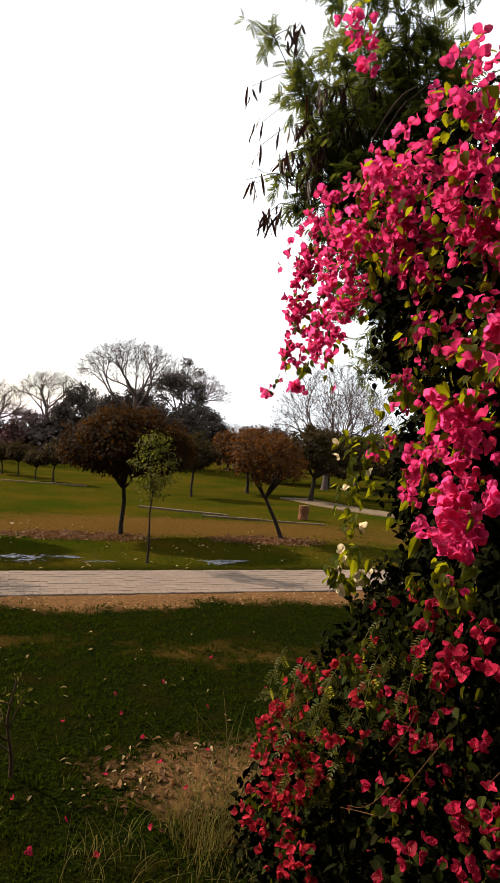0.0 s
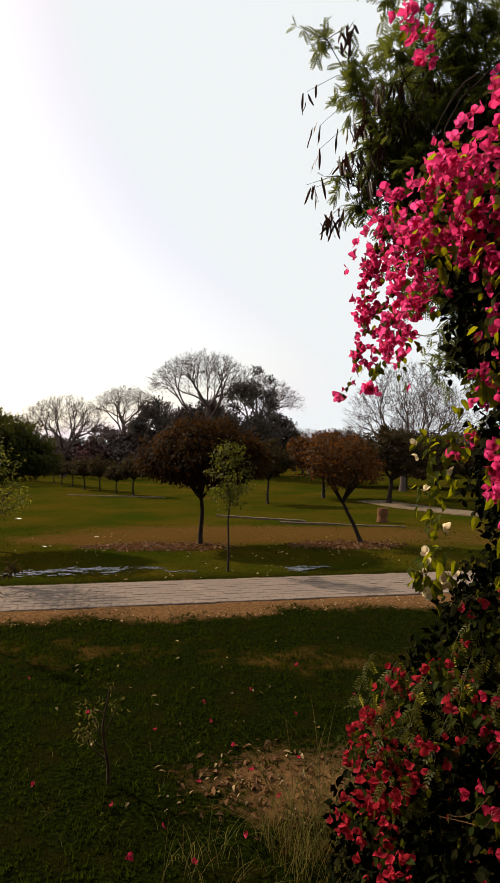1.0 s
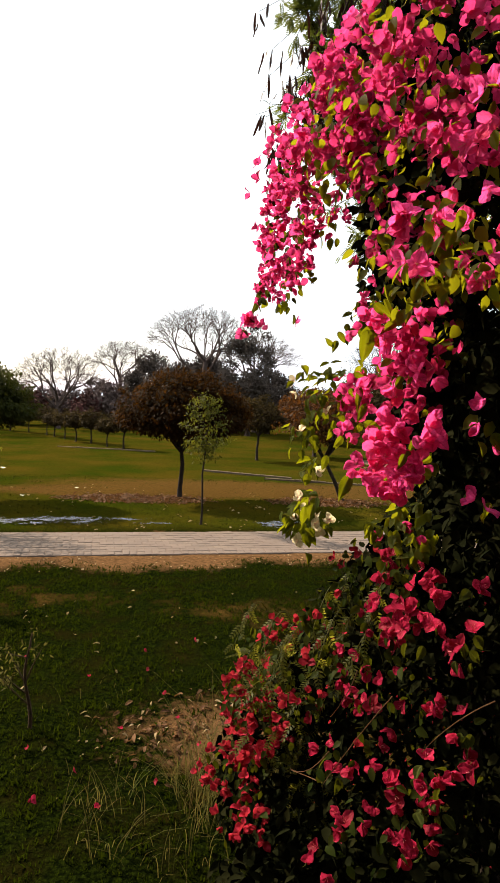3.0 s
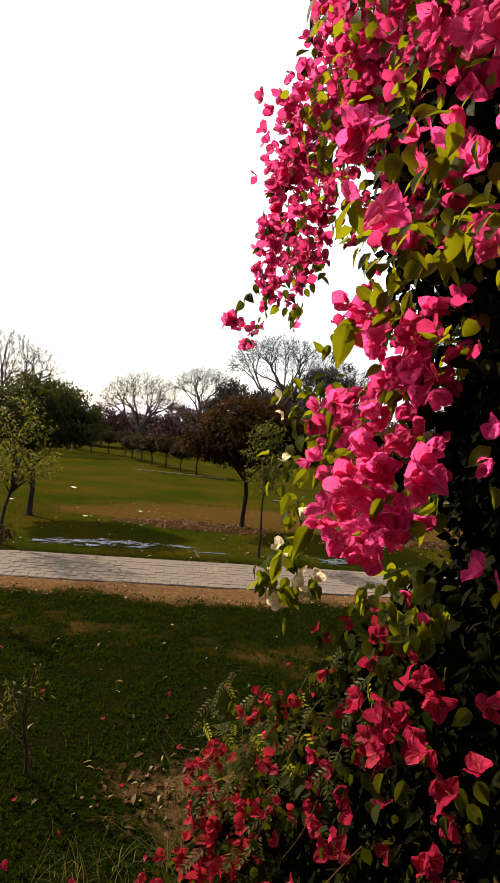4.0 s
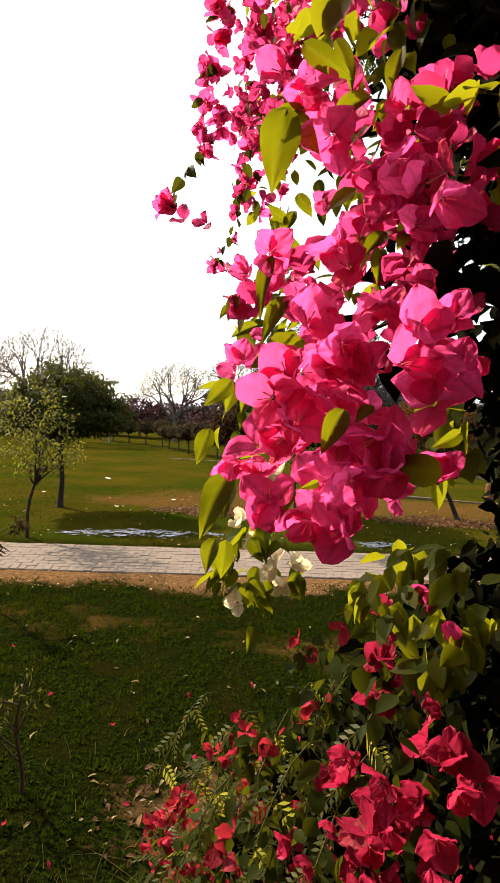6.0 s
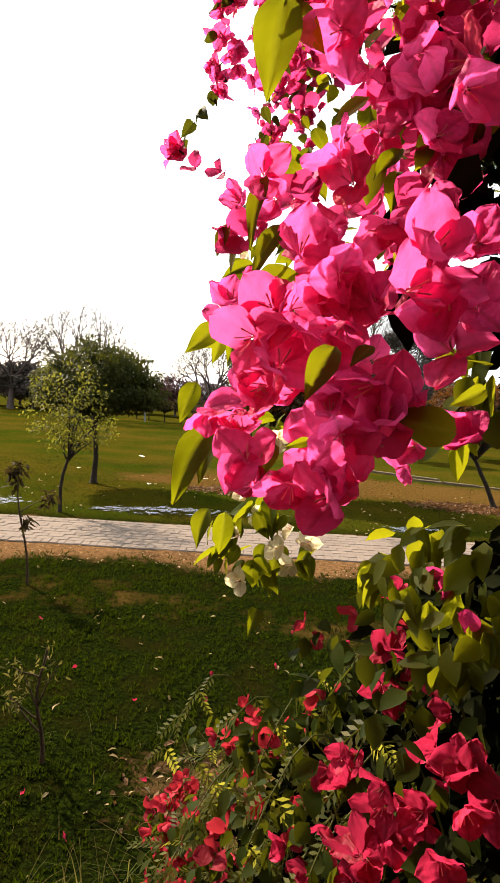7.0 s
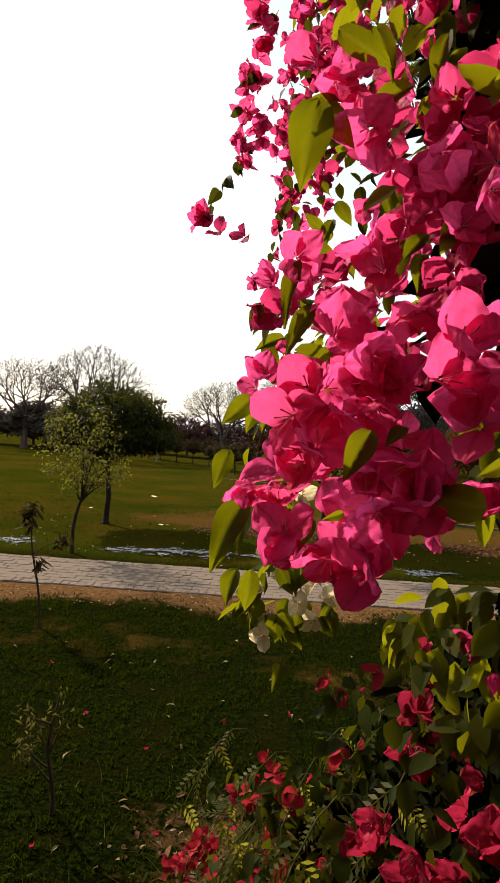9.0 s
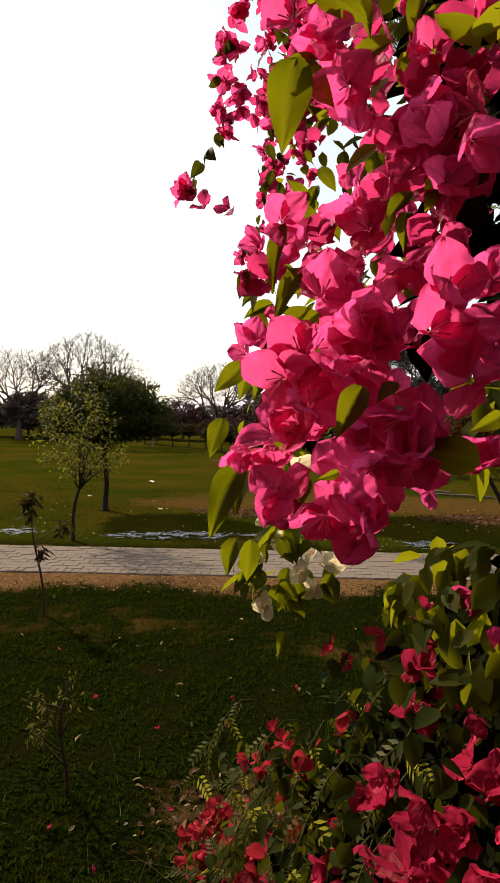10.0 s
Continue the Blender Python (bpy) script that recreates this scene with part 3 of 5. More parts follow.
    ahead = d * 0.28 + way / (far + 1e-6) * 0.85 + rng.normal(0, 0.13, 3)
    ahead /= np.linalg.norm(ahead)
    end = p + ahead * step
    mid = (p + end) / 2 + rng.normal(0, 0.03, 3) * step + d * step * 0.08
    g.tube(np.array([p, mid, end]), np.maximum(radius * np.array((1, 0.92, 0.84)), least), 6 if level < 2 else 4 if level < 5 else 3)
    off = goals - middle
    axis = np.linalg.svd(off, full_matrices=False)[2][0] if len(goals) > 2 else off[0] - off[1]
    side = off @ (axis + rng.normal(0, 0.25, 3) * np.linalg.norm(axis))
    cut = np.quantile(side, rng.uniform(0.38, 0.62))
    one, two = goals[side <= cut], goals[side > cut]
    for group in (one, two):
        if len(group):
            share = (len(group) / len(goals)) ** 0.46
            reach_for(g, end, ahead, group, max(radius * 0.95 * share, least), level + 1, rng, least)


def leafy_tree(name, place, label, seed, trunk, lean, radius, crown, clumps, per, leaf, mats, category="tree", group="", droop=0.6, template=DIAMOND, clump_size=0.28, shell=0.55, limbs=7, cut=0.0):
    """A tree with a tapered trunk, limbs, and a crown of leaf clumps in an uneven ellipsoid (x, y, z radius, height of its middle)."""
    rng = np.random.default_rng(seed)
    tree = thing(name, place, label, category, group)
    cx, cy, cz, mid = crown
    g = Geo()
    top = np.array((lean[0], lean[1], trunk))
    pts = np.array([top * s + np.array((0.05 * math.sin(s * 5 + seed), 0.05 * math.cos(s * 4 + seed), 0)) * s * min(1, trunk) for s in (0, 0.03, 0.2, 0.45, 0.7, 1.0)])
    g.tube(pts, radius * np.array((1.7, 1.25, 1.0, 0.9, 0.85, 0.75)), 8)
    part("trunk", g.mesh("trunk"), mats[0], tree)
    top = pts[-1] - np.array((0, 0, 0.04))
    heart = np.array((lean[0] * 1.15, lean[1] * 1.15, mid))
    d = unit(clumps, rng)
    d[:, 2] = np.where(d[:, 2] < -0.35, d[:, 2] * 0.6, d[:, 2])
    bumps = np.array([1 + 0.30 * noise.noise(Vector(v) * 1.9 + Vector((seed, 0, 0))) + 0.14 * noise.noise(Vector(v) * 5 + Vector((0, seed, 0))) for v in d])
    far = (shell + (1 - shell) * rng.uniform(size=clumps) ** 0.5) * bumps
    centres = heart + d * far[:, None] * (cx, cy, cz)
    for k in range(limbs):
        g = Geo()
        goal = centres[rng.integers(clumps)]
        mid_way = (top + goal) / 2 + rng.normal(0, 0.08, 3) * cx + np.array((0, 0, 0.1 * cz))
        line = np.array([(1 - s) ** 2 * top + 2 * s * (1 - s) * mid_way + s * s * goal for s in np.linspace(0, 1, 6)])
        g.tube(line, radius * np.linspace(0.62, 0.10, 6), 5)
        for _ in range(3):
            a, b = line[rng.integers(2, 5)], centres[rng.integers(clumps)]
            if np.linalg.norm(b - a) < 1.4 * cx:
                g.tube(np.array([a, (a + b) / 2 + rng.normal(0, 0.05, 3) * cx, b]), radius * np.array((0.28, 0.17, 0.06)), 4)
        part("limb", g.mesh("limb"), mats[0], tree)
    n = clumps * per
    base = np.repeat(centres, per, 0)
    spot = base + unit(n, rng) * (rng.uniform(size=(n, 1)) ** 0.5) * clump_size * (1, 1, 0.8)
    out = spot - heart
    out /= np.linalg.norm(out, axis=1, keepdims=True) + 1e-9
    ahead = out * 0.6 + unit(n, rng) * 0.9 + np.array((0, 0, -droop))
    normal = out + unit(n, rng) * 0.7 + np.array((0, 0, 0.6))
    part("crown", scatter("crown", template, spot, turns(ahead, normal), leaf * rng.uniform(0.6, 1.35, n)), mats[1], tree)
    return tree


def bare_tree(name, place, label, seed, height, wide, trunk, radius, twigs=1500, group="", rim=0.12, sprays=5):
    """A leafless tree: a trunk that forks into crooked limbs, and a wide rounded dome of ever finer branches that ends in a shell of short twigs."""
    rng = np.random.default_rng(seed)
    tree = thing(name, place, label, "tree", group)
    g = Geo()
    pts, d = bend((0, 0, 0), (0, 0, 1), trunk, 4, 0.05, 0.1, rng)
    g.tube(pts, radius * np.array((1.5, 1.1, 1.0, 0.95, 0.9)), 8)
    part("trunk", g.mesh("trunk"), "bare", tree)
    a, u = rng.uniform(0, 2 * np.pi, twigs), np.sqrt(rng.uniform(0, 1, twigs))
    lobes = 1 + 0.07 * np.sin(3 * a + seed) + 0.05 * np.sin(7 * a + 2 * seed)
    hump = 1 + 0.06 * np.sin(4 * a + seed) * np.sin(5 * u)
    depth = 0.5 * rng.uniform(0, 1, twigs) ** 2.0
    dome = np.clip(1 - u**2.1, 0, 1) ** 0.6 * hump
    inner = 1 - 0.55 * depth
    z = trunk + (height - trunk) * (rim + (1 - rim) * dome * (1 - depth))
    goals = np.stack([wide * u * lobes * np.cos(a) * inner, wide * u * lobes * np.sin(a) * inner, z], -1) + rng.normal(0, 0.012, (twigs, 3)) * wide
    sectors = 6
    which = ((a + 0.5) // (2 * np.pi / sectors)).astype(int) % sectors
    least = 0.006 + 0.0003 * height
    middle = np.array((0, 0, trunk + 0.25 * (height - trunk)))
    for k in range(sectors):
        group_ = goals[which == k]
        g = Geo()
        away = group_.mean(0) - pts[-1]
        away[2] *= 0.5
        reach_for(g, pts[-1 - k % 2], away / np.linalg.norm(away), group_, radius * 0.56, 0, rng, least)
        for goal in group_:
            out = goal - middle
            out /= np.linalg.norm(out)
            for _ in range(sprays):
                tip = goal + (out * 0.5 + unit(1, rng)[0] * 0.85 + np.array((0, 0, 0.12))) * rng.uniform(0.02, 0.065) * wide
                g.tube(np.array([goal, tip]), (least * 0.75, least * 0.4), 3)
        part("limb", g.mesh("limb"), "bare", tree)
    return tree


def placed(ob, x, y, turn=0.0, s=1.0, sz=None):
    return copy_thing(ob, Matrix.LocRotScale((x, y, 0), Euler((0, 0, radians(turn))), Vector((s, s, sz or s))))


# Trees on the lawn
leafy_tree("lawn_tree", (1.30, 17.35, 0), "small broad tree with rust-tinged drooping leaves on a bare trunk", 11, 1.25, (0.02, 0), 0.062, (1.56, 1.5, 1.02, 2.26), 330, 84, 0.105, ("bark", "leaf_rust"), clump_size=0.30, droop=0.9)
leafy_tree("lawn_tree", (-3.94, 16.72, 0), "small round tree with dense dark green drooping leaves", 12, 1.35, (0.03, 0), 0.068, (1.42, 1.35, 0.98, 2.35), 280, 90, 0.098, ("bark", "leaf_dark"), clump_size=0.28, droop=0.9)
leafy_tree("lawn_tree", (5.72, 17.5, 0), "leaning young tree with sparse reddish brown leaves", 13, 1.15, (-0.48, 0.1), 0.06, (1.12, 1.0, 0.85, 2.15), 130, 26, 0.11, ("bark", "leaf_brown"), clump_size=0.26, droop=0.3, limbs=11)
leafy_tree("sapling", (1.67, 13.6, 0), "slender young sapling with sparse dark green leaves", 14, 1.5, (0.03, 0), 0.022, (0.42, 0.38, 1.0, 1.9), 84, 14, 0.08, ("bark", "leaf_sapling"), clump_size=0.15, droop=0.6, limbs=6, shell=0.2)
leafy_tree("sapling", (-3.16, 12.8, 0), "young tree with light airy yellow-green foliage beside the footpath", 15, 1.0, (0.06, 0), 0.034, (0.84, 0.76, 1.02, 1.78), 130, 11, 0.078, ("bark", "leaf_young"), clump_size=0.19, droop=0.4, limbs=10, shell=0.2)
leafy_tree("lawn_tree", (5.1, 30.0, 0), "small dark leafy tree standing farther back on the lawn", 16, 1.15, (0, 0), 0.06, (1.05, 1.0, 0.85, 2.0), 110, 34, 0.17, ("bark", "leaf_dull"))
leafy_tree("lawn_tree", (11.0, 30.2, 0), "dark spreading tree behind the leaning young tree", 17, 1.2, (0.1, 0), 0.12, (1.9, 1.7, 1.15, 2.4), 150, 38, 0.19, ("bark", "leaf_dull"))
leafy_tree("lawn_tree", (8.6, 33.5, 0), "brown-leaved small tree at the back of the lawn", 18, 1.1, (0, 0), 0.09, (1.9, 1.7, 1.1, 2.4), 140, 34, 0.22, ("bark", "leaf_brown"))
leafy_tree("lawn_tree", (14.6, 33.0, 0), "broad dark leafy tree beside the side path", 19, 1.0, (0, 0), 0.1, (2.3, 2.0, 1.35, 2.0), 170, 38, 0.2, ("bark", "leaf_dull"))

row_tree = leafy_tree("row_tree", (-1.25, 34.6, 0), "small dark tree in a row of young park trees", 21, 0.85, (0, 0), 0.05, (0.75, 0.72, 0.62, 1.45), 70, 28, 0.16, ("bark", "leaf_dull"), group="row of young trees", clump_size=0.22)
for i, (x, y) in enumerate([(-2.2, 35.8), (-3.3, 38.2), (-4.3, 39.4), (-5.3, 41.8), (-6.2, 43.5), (-7.0, 45.4), (-8.6, 47.5), (-10.2, 49.0), (-11.8, 50.5), (-13.2, 52.0)]):
    placed(row_tree, x, y, i * 67, 0.78 + 0.05 * ((i * 7) % 5), 0.78 + 0.05 * ((i * 3) % 4))

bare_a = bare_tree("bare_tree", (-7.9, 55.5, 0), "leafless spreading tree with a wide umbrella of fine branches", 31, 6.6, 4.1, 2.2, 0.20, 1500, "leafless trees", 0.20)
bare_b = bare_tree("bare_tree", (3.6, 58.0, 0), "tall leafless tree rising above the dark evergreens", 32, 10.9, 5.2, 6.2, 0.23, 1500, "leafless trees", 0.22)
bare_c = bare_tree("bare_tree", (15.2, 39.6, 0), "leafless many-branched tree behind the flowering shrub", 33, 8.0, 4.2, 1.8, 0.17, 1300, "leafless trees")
placed(bare_a, -16.6, 48.2, 100, 1.12, 1.25)
placed(bare_a, -25.5, 55.5, 220, 1.2, 1.2)
placed(bare_b, -3.4, 66.0, 140, 0.77)
placed(bare_b, 9.2, 62.0, 250, 0.86)
placed(bare_c, 17.2, 76.0, 60, 0.62)
placed(bare_c, -21.5, 64.0, 160, 0.85)
placed(bare_c, 20.5, 47.0, 200, 0.95)

# Evergreens in the haze-lifted foliage colour.
evergreen = leafy_tree("evergreen_tree", (7.6, 54.0, 0), "tall dark evergreen with layered ragged foliage", 41, 2.5, (0, 0), 0.2, (2.1, 1.9, 4.4, 5.0), 110, 150, 0.20, ("bark", "hazy_green"), clump_size=0.60, droop=0.0, group="evergreens", shell=0.35)
low_green = leafy_tree("evergreen_tree", (0.4, 60.0, 0), "broad dark evergreen in the line of far trees", 42, 1.8, (0, 0), 0.25, (3.4, 2.6, 2.7, 4.0), 190, 90, 0.27, ("bark", "hazy_green"), clump_size=0.6, droop=0.1, group="evergreens", shell=0.4)
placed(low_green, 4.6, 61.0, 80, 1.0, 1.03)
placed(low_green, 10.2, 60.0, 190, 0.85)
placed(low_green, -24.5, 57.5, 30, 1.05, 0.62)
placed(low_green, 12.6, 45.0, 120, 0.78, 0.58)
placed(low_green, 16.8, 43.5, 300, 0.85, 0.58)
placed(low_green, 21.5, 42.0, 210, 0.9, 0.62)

# Purple-brown of this thicket stands for haze over distance.
shrub_a = leafy_tree("far_shrub", (-4.0, 60.0, 0), "thicket at the far edge of the park, hazed purple-brown", 43, 0.8, (0, 0), 0.12, (3.0, 2.0, 2.0, 2.2), 150, 36, 0.36, ("bare", "hazy_purple"), "shrub", "far thicket", clump_size=0.6, shell=0.3, droop=0.0)
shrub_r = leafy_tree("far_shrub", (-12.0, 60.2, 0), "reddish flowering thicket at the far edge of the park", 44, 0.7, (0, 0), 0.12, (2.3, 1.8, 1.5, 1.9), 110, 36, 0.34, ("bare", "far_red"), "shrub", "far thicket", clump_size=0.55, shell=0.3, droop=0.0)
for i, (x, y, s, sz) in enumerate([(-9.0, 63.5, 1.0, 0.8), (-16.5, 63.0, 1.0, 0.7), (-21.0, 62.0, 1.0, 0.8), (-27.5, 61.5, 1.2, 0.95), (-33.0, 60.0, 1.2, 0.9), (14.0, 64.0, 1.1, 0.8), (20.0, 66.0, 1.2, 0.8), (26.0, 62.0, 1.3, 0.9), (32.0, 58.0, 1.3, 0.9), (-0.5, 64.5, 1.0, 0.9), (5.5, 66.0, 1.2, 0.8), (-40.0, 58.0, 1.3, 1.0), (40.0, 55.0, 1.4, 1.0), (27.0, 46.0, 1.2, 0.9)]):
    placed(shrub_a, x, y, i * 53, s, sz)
placed(shrub_r, -6.0, 58.5, 100, 0.7, 0.85)

# Young twiggy plants in the near lawn


def twig_plant(place, label, seed, height, lean, leaves, size, arms, mat="leaf_dull"):
    rng = np.random.default_rng(seed)
    plant = thing("twig_plant", place, label, "young plant")
    g, tips = Geo(), []
    n = 9
    s = np.linspace(0, 1, n)
    stem = np.stack([lean[0] * s**1.5 + 0.045 * np.sin(s * 6 + seed) * s, lean[1] * s + 0.02 * np.cos(s * 5), height * s], -1)
    g.tube(stem, np.linspace(0.017, 0.007, n), 6)
    part("stem", g.mesh("stem"), "twig", plant)
    for at, dx, dz, reach in arms:
        g = Geo()
        p = stem[int(at * (n - 1))]
        d = np.array((dx, rng.uniform(-0.3, 0.3), dz))
        line, end = bend(p, d / np.linalg.norm(d), reach, 4, 0.12, 0.03, rng)
        g.tube(line, np.linspace(0.008, 0.003, 5), 5)
        tips += [line[-1], line[-2]]
        part("twig", g.mesh("twig"), "twig", plant)
    tips += [stem[-1], stem[-1], stem[-2]]
    n = leaves
    spot = np.array(tips)[rng.integers(len(tips), size=n)] + rng.normal(0, 0.035, (n, 3))
    ahead = unit(n, rng) + np.array((0, 0, -0.8))
    rot = turns(ahead, unit(n, rng) + np.array((0, 0, 0.5)))
    me = quad_mesh("leaf", *LEAF_LONG, True)
    for k in range(n):
        ob = part("leaf", me, mat, plant)
        ob.matrix_local = Matrix.Translation(spot[k]) @ Matrix(rot[k].tolist()).to_4x4() @ Matrix.Scale(size * rng.uniform(0.6, 1.2), 4)
    return plant


twig_plant((-1.76, 8.5, 0), "thin bare-stemmed young plant with a few wilting leaves", 51, 1.36, (-0.16, 0.0), 150, 0.125, ((0.7, 0.8, 0.35, 0.42), (0.88, -0.4, 0.5, 0.16), (0.62, 0.7, 0.6, 0.12)))
twig_plant((-0.06, 5.1, 0), "small dry twiggy plant standing in the grass", 52, 0.72, (-0.05, 0.05), 110, 0.05, ((0.3, -0.7, 0.5, 0.34), (0.4, -0.8, 0.7, 0.28), (0.6, -0.6, 0.8, 0.22), (0.55, 0.4, 0.9, 0.30), (0.75, -0.8, 0.3, 0.18)), "straw")

# Cut log, lamp pole, scraps of paper
log = thing("tree_stump", (8.0, 22.4, 0), "short brown upright cut log standing on the lawn", "log")
g = Geo()
lz = np.linspace(0, 0.52, 7)
g.tube(np.stack([0.05 * lz, 0.012 * np.sin(lz * 9), lz], -1), 0.185 + 0.012 * np.sin(lz * 17 + 1), 14)
part("side_bark", g.mesh("side_bark"), "stump", log)
bm = bmesh.new()
bmesh.ops.create_circle(bm, cap_ends=True, segments=14, radius=0.18, matrix=Matrix.Translation((0.026, 0, 0.515)))
part("cut_top", bm, "dead_leaf", log)

pole = thing("lamp_pole", (-11.3, 47.6, 0), "slim grey floodlight pole with a flat lamp head", "lamp pole")
g = Geo()
g.tube([(0, 0, 0), (0, 0, 2.2), (0, 0, 4.3)], (0.07, 0.06, 0.05), 8)
part("shaft", g.mesh("shaft"), "metal", pole)
for side in (-0.24, 0.24):
    bm = bmesh.new()
    slab(bm, side, 0, 0.40, 0.26, 4.28, 4.48, chamfer=0.04)
    part("lamp_head", bm, "metal", pole)


for i, (x, y, s) in enumerate([(-4.6, 23.3, 0.11), (-2.6, 16.9, 0.05), (-1.5, 18.6, 0.05), (-5.2, 19.0, 0.05)]):
    g = Geo()
    rr = np.linspace(-1, 1, 4)
    px, py = np.meshgrid(rr, rr, indexing="ij")
    g.add(np.stack([x + s * px, y + 0.6 * s * py, 0.05 + s * 0.3 * np.sin(px * 3 + i) * np.cos(py * 4)], -1).reshape(-1, 3), grid_faces(4, 4))
    tagged(part("paper_scrap", g.mesh("paper_scrap"), "litter_white"), "crumpled white paper scrap lying on the lawn", "litter", "paper scraps")

# ---- feathery pod tree behind the shrub ----


def feather_template(pairs, length, leaflet):
    """A divided leaf along y: an arching rachis with pairs of narrow leaflets."""
    g = Geo()
    g.add([(-0.0014, 0, 0), (0.0014, 0, 0), (0.0012, 0.5 * length, 0.01), (-0.0012, 0.5 * length, 0.01), (0.0006, length, -0.02), (-0.0006, length, -0.02)], [[0, 1, 2, 3], [3, 2, 4, 5]])
    for i in range(pairs):
        f = 0.14 + 0.84 * i / (pairs - 1)
        c = np.array((0, length * f, 0.04 * length * math.sin(3 * f) - 0.15 * length * f * f))
        size = leaflet * (0.65 + 0.5 * math.sin(math.pi * f))
        for s in (-1, 1):
            d = np.array((s * 0.82, 0.52, -0.25)) * size
            w = np.array((-0.5, s * 0.82, 0.1)) * size * 0.22
            g.add([c, c + d * 0.45 + w, c + d, c + d * 0.45 - w], [[0, 1, 2, 3]])
    return np.concatenate(g.v), np.concatenate(g.f)


def pod_tree():
    rng = np.random.default_rng(61)
    tree = thing("pod_tree", (3.22, 5.0, 0), "feathery-leaved tree hung with clusters of dark brown seed pods", "tree")
    g, tips = Geo(), []
    trunk = np.array([(0, 0, 0), (0.02, 0.02, 1.2), (-0.05, 0.05, 2.6), (-0.15, 0.0, 3.8)])
    g.tube(trunk, (0.09, 0.075, 0.065, 0.05), 8)
    part("trunk", g.mesh("trunk"), "bark", tree)
    for gx_, gy_, gz_ in ((-1.69, -0.03, 5.75), (-1.43, 0.00, 5.38), (-1.30, 0.00, 5.08), (-1.51, 0.20, 4.79), (-1.35, 0.13, 4.57), (-1.12, 0.10, 5.00), (-1.11, 0.04, 5.54), (-1.04, -0.24, 5.76), (-0.74, 0.05, 5.04), (-0.72, -0.17, 5.63), (-0.96, 0.08, 4.64), (-1.19, -0.12, 6.03), (-0.92, -0.46, 5.99), (-0.37, 0.02, 5.45), (-0.24, -0.26, 5.79), (-1.22, 0.20, 4.87), (-0.52, 0.49, 3.27), (-0.32, 0.36, 3.52), (-0.78, 0.58, 3.92), (-1.20, -0.45, 6.29), (-0.91, -0.51, 6.38), (-1.17, -0.28, 5.09), (-0.43, 0.34, 4.60), (-0.86, -0.61, 6.15), (-0.69, -0.64, 5.91), (-0.41, -0.63, 5.88), (-0.19, -0.45, 5.42), (-0.25, -0.15, 5.20), (-0.78, -0.49, 5.57), (-0.42, -0.31, 5.82), (-1.21, -0.21, 5.61), (-1.07, 0.31, 5.64), (-0.96, 0.19, 5.26), (-1.07, 0.31, 5.07), (-1.29, 0.23, 5.44), (-0.81, 0.17, 5.54), (-0.61, 0.24, 5.84), (-0.84, 0.27, 5.88), (-0.51, 0.13, 5.36), (-0.74, 0.27, 5.08), (-0.33, 0.20, 5.93), (-1.32, 0.14, 5.66), (-1.07, 0.20, 6.00)):
        g = Geo()
        goal = np.array((gx_, gy_, gz_))
        start = trunk[rng.integers(2, 4)]
        mid = (start + goal) / 2 + np.array((0.15, 0, 0.1)) + rng.normal(0, 0.08, 3)
        line = np.array([(1 - s) ** 2 * start + 2 * s * (1 - s) * mid + s * s * goal for s in np.linspace(0, 1, 9)])
        g.tube(line, np.linspace(0.014, 0.003, 9), 5)
        for k in range(3, 9):
            for _ in range(6):
                d = unit(1, rng)[0] + np.array((-0.2, 0, -0.05))
                twig, end = bend(line[k], d / np.linalg.norm(d), rng.uniform(0.10, 0.30), 4, 0.15, -0.03, rng)
                g.tube(twig, np.linspace(0.004, 0.0018, 5), 4)
                tips += [(q, end) for q in twig[1:]]
        part("limb", g.mesh("limb"), "bark", tree)
    pick = rng.integers(len(tips), size=16500)
    spot = np.array([tips[i][0] for i in pick])
    ahead = np.array([tips[i][1] for i in pick]) * 0.4 + unit(len(pick), rng) * 0.8 + np.array((0, 0, -0.1))
    template = feather_template(7, 0.11, 0.032)
    me = scatter("foliage", template, spot, turns(ahead, unit(len(pick), rng) * 0.5 + np.array((0, 0, 1))), rng.uniform(0.6, 1.1, len(pick)))
    part("foliage", me, "feather", tree, kind="stuff")
    pods = []
    for k in range(3):
        g = Geo()
        s = np.linspace(0, 1, 6)
        w = 0.0105 * np.sin(np.pi * np.clip(s, 0.04, 0.97)) ** 0.45
        bow = 0.004 * np.sin(s * 3 + k)
        g.add(np.stack([np.stack([-w + bow, 0.004 * np.sin(s * 9), -0.155 * s], -1), np.stack([bow, 0.0025 + 0 * s, -0.155 * s], -1), np.stack([w + bow, 0.004 * np.cos(s * 9), -0.155 * s], -1)], 1).reshape(-1, 3), grid_faces(6, 3))
        pods.append(g.mesh("pod"))
    hung = np.array([(-1.71, 0.59, 5.67), (-1.59, 0.58, 5.38), (-1.62, 0.48, 5.12), (-1.70, 0.60, 4.86), (-1.64, 0.49, 4.80), (-1.50, -0.11, 5.04), (-1.43, 0.21, 4.89), (-1.35, -0.10, 4.63), (-1.57, 0.28, 4.48), (-1.46, 0.48, 4.59), (-1.22, -0.24, 5.10), (-0.93, -0.22, 5.40), (-1.40, -0.37, 5.20), (-1.19, -0.22, 5.31), (-1.18, 0.15, 5.15), (-1.07, -0.29, 5.10), (-1.35, 0.17, 4.94), (-1.58, -0.11, 4.79), (-1.26, 0.08, 4.77), (-1.12, 0.15, 5.10), (-1.63, -0.40, 5.59), (-1.02, 0.02, 5.01), (-0.98, -0.31, 4.79), (-1.39, -0.06, 5.15), (-0.76, -0.08, 5.28), (-1.30, -0.10, 4.88)])
    spread = np.array([t[0] for t in tips])
    for h in hung:
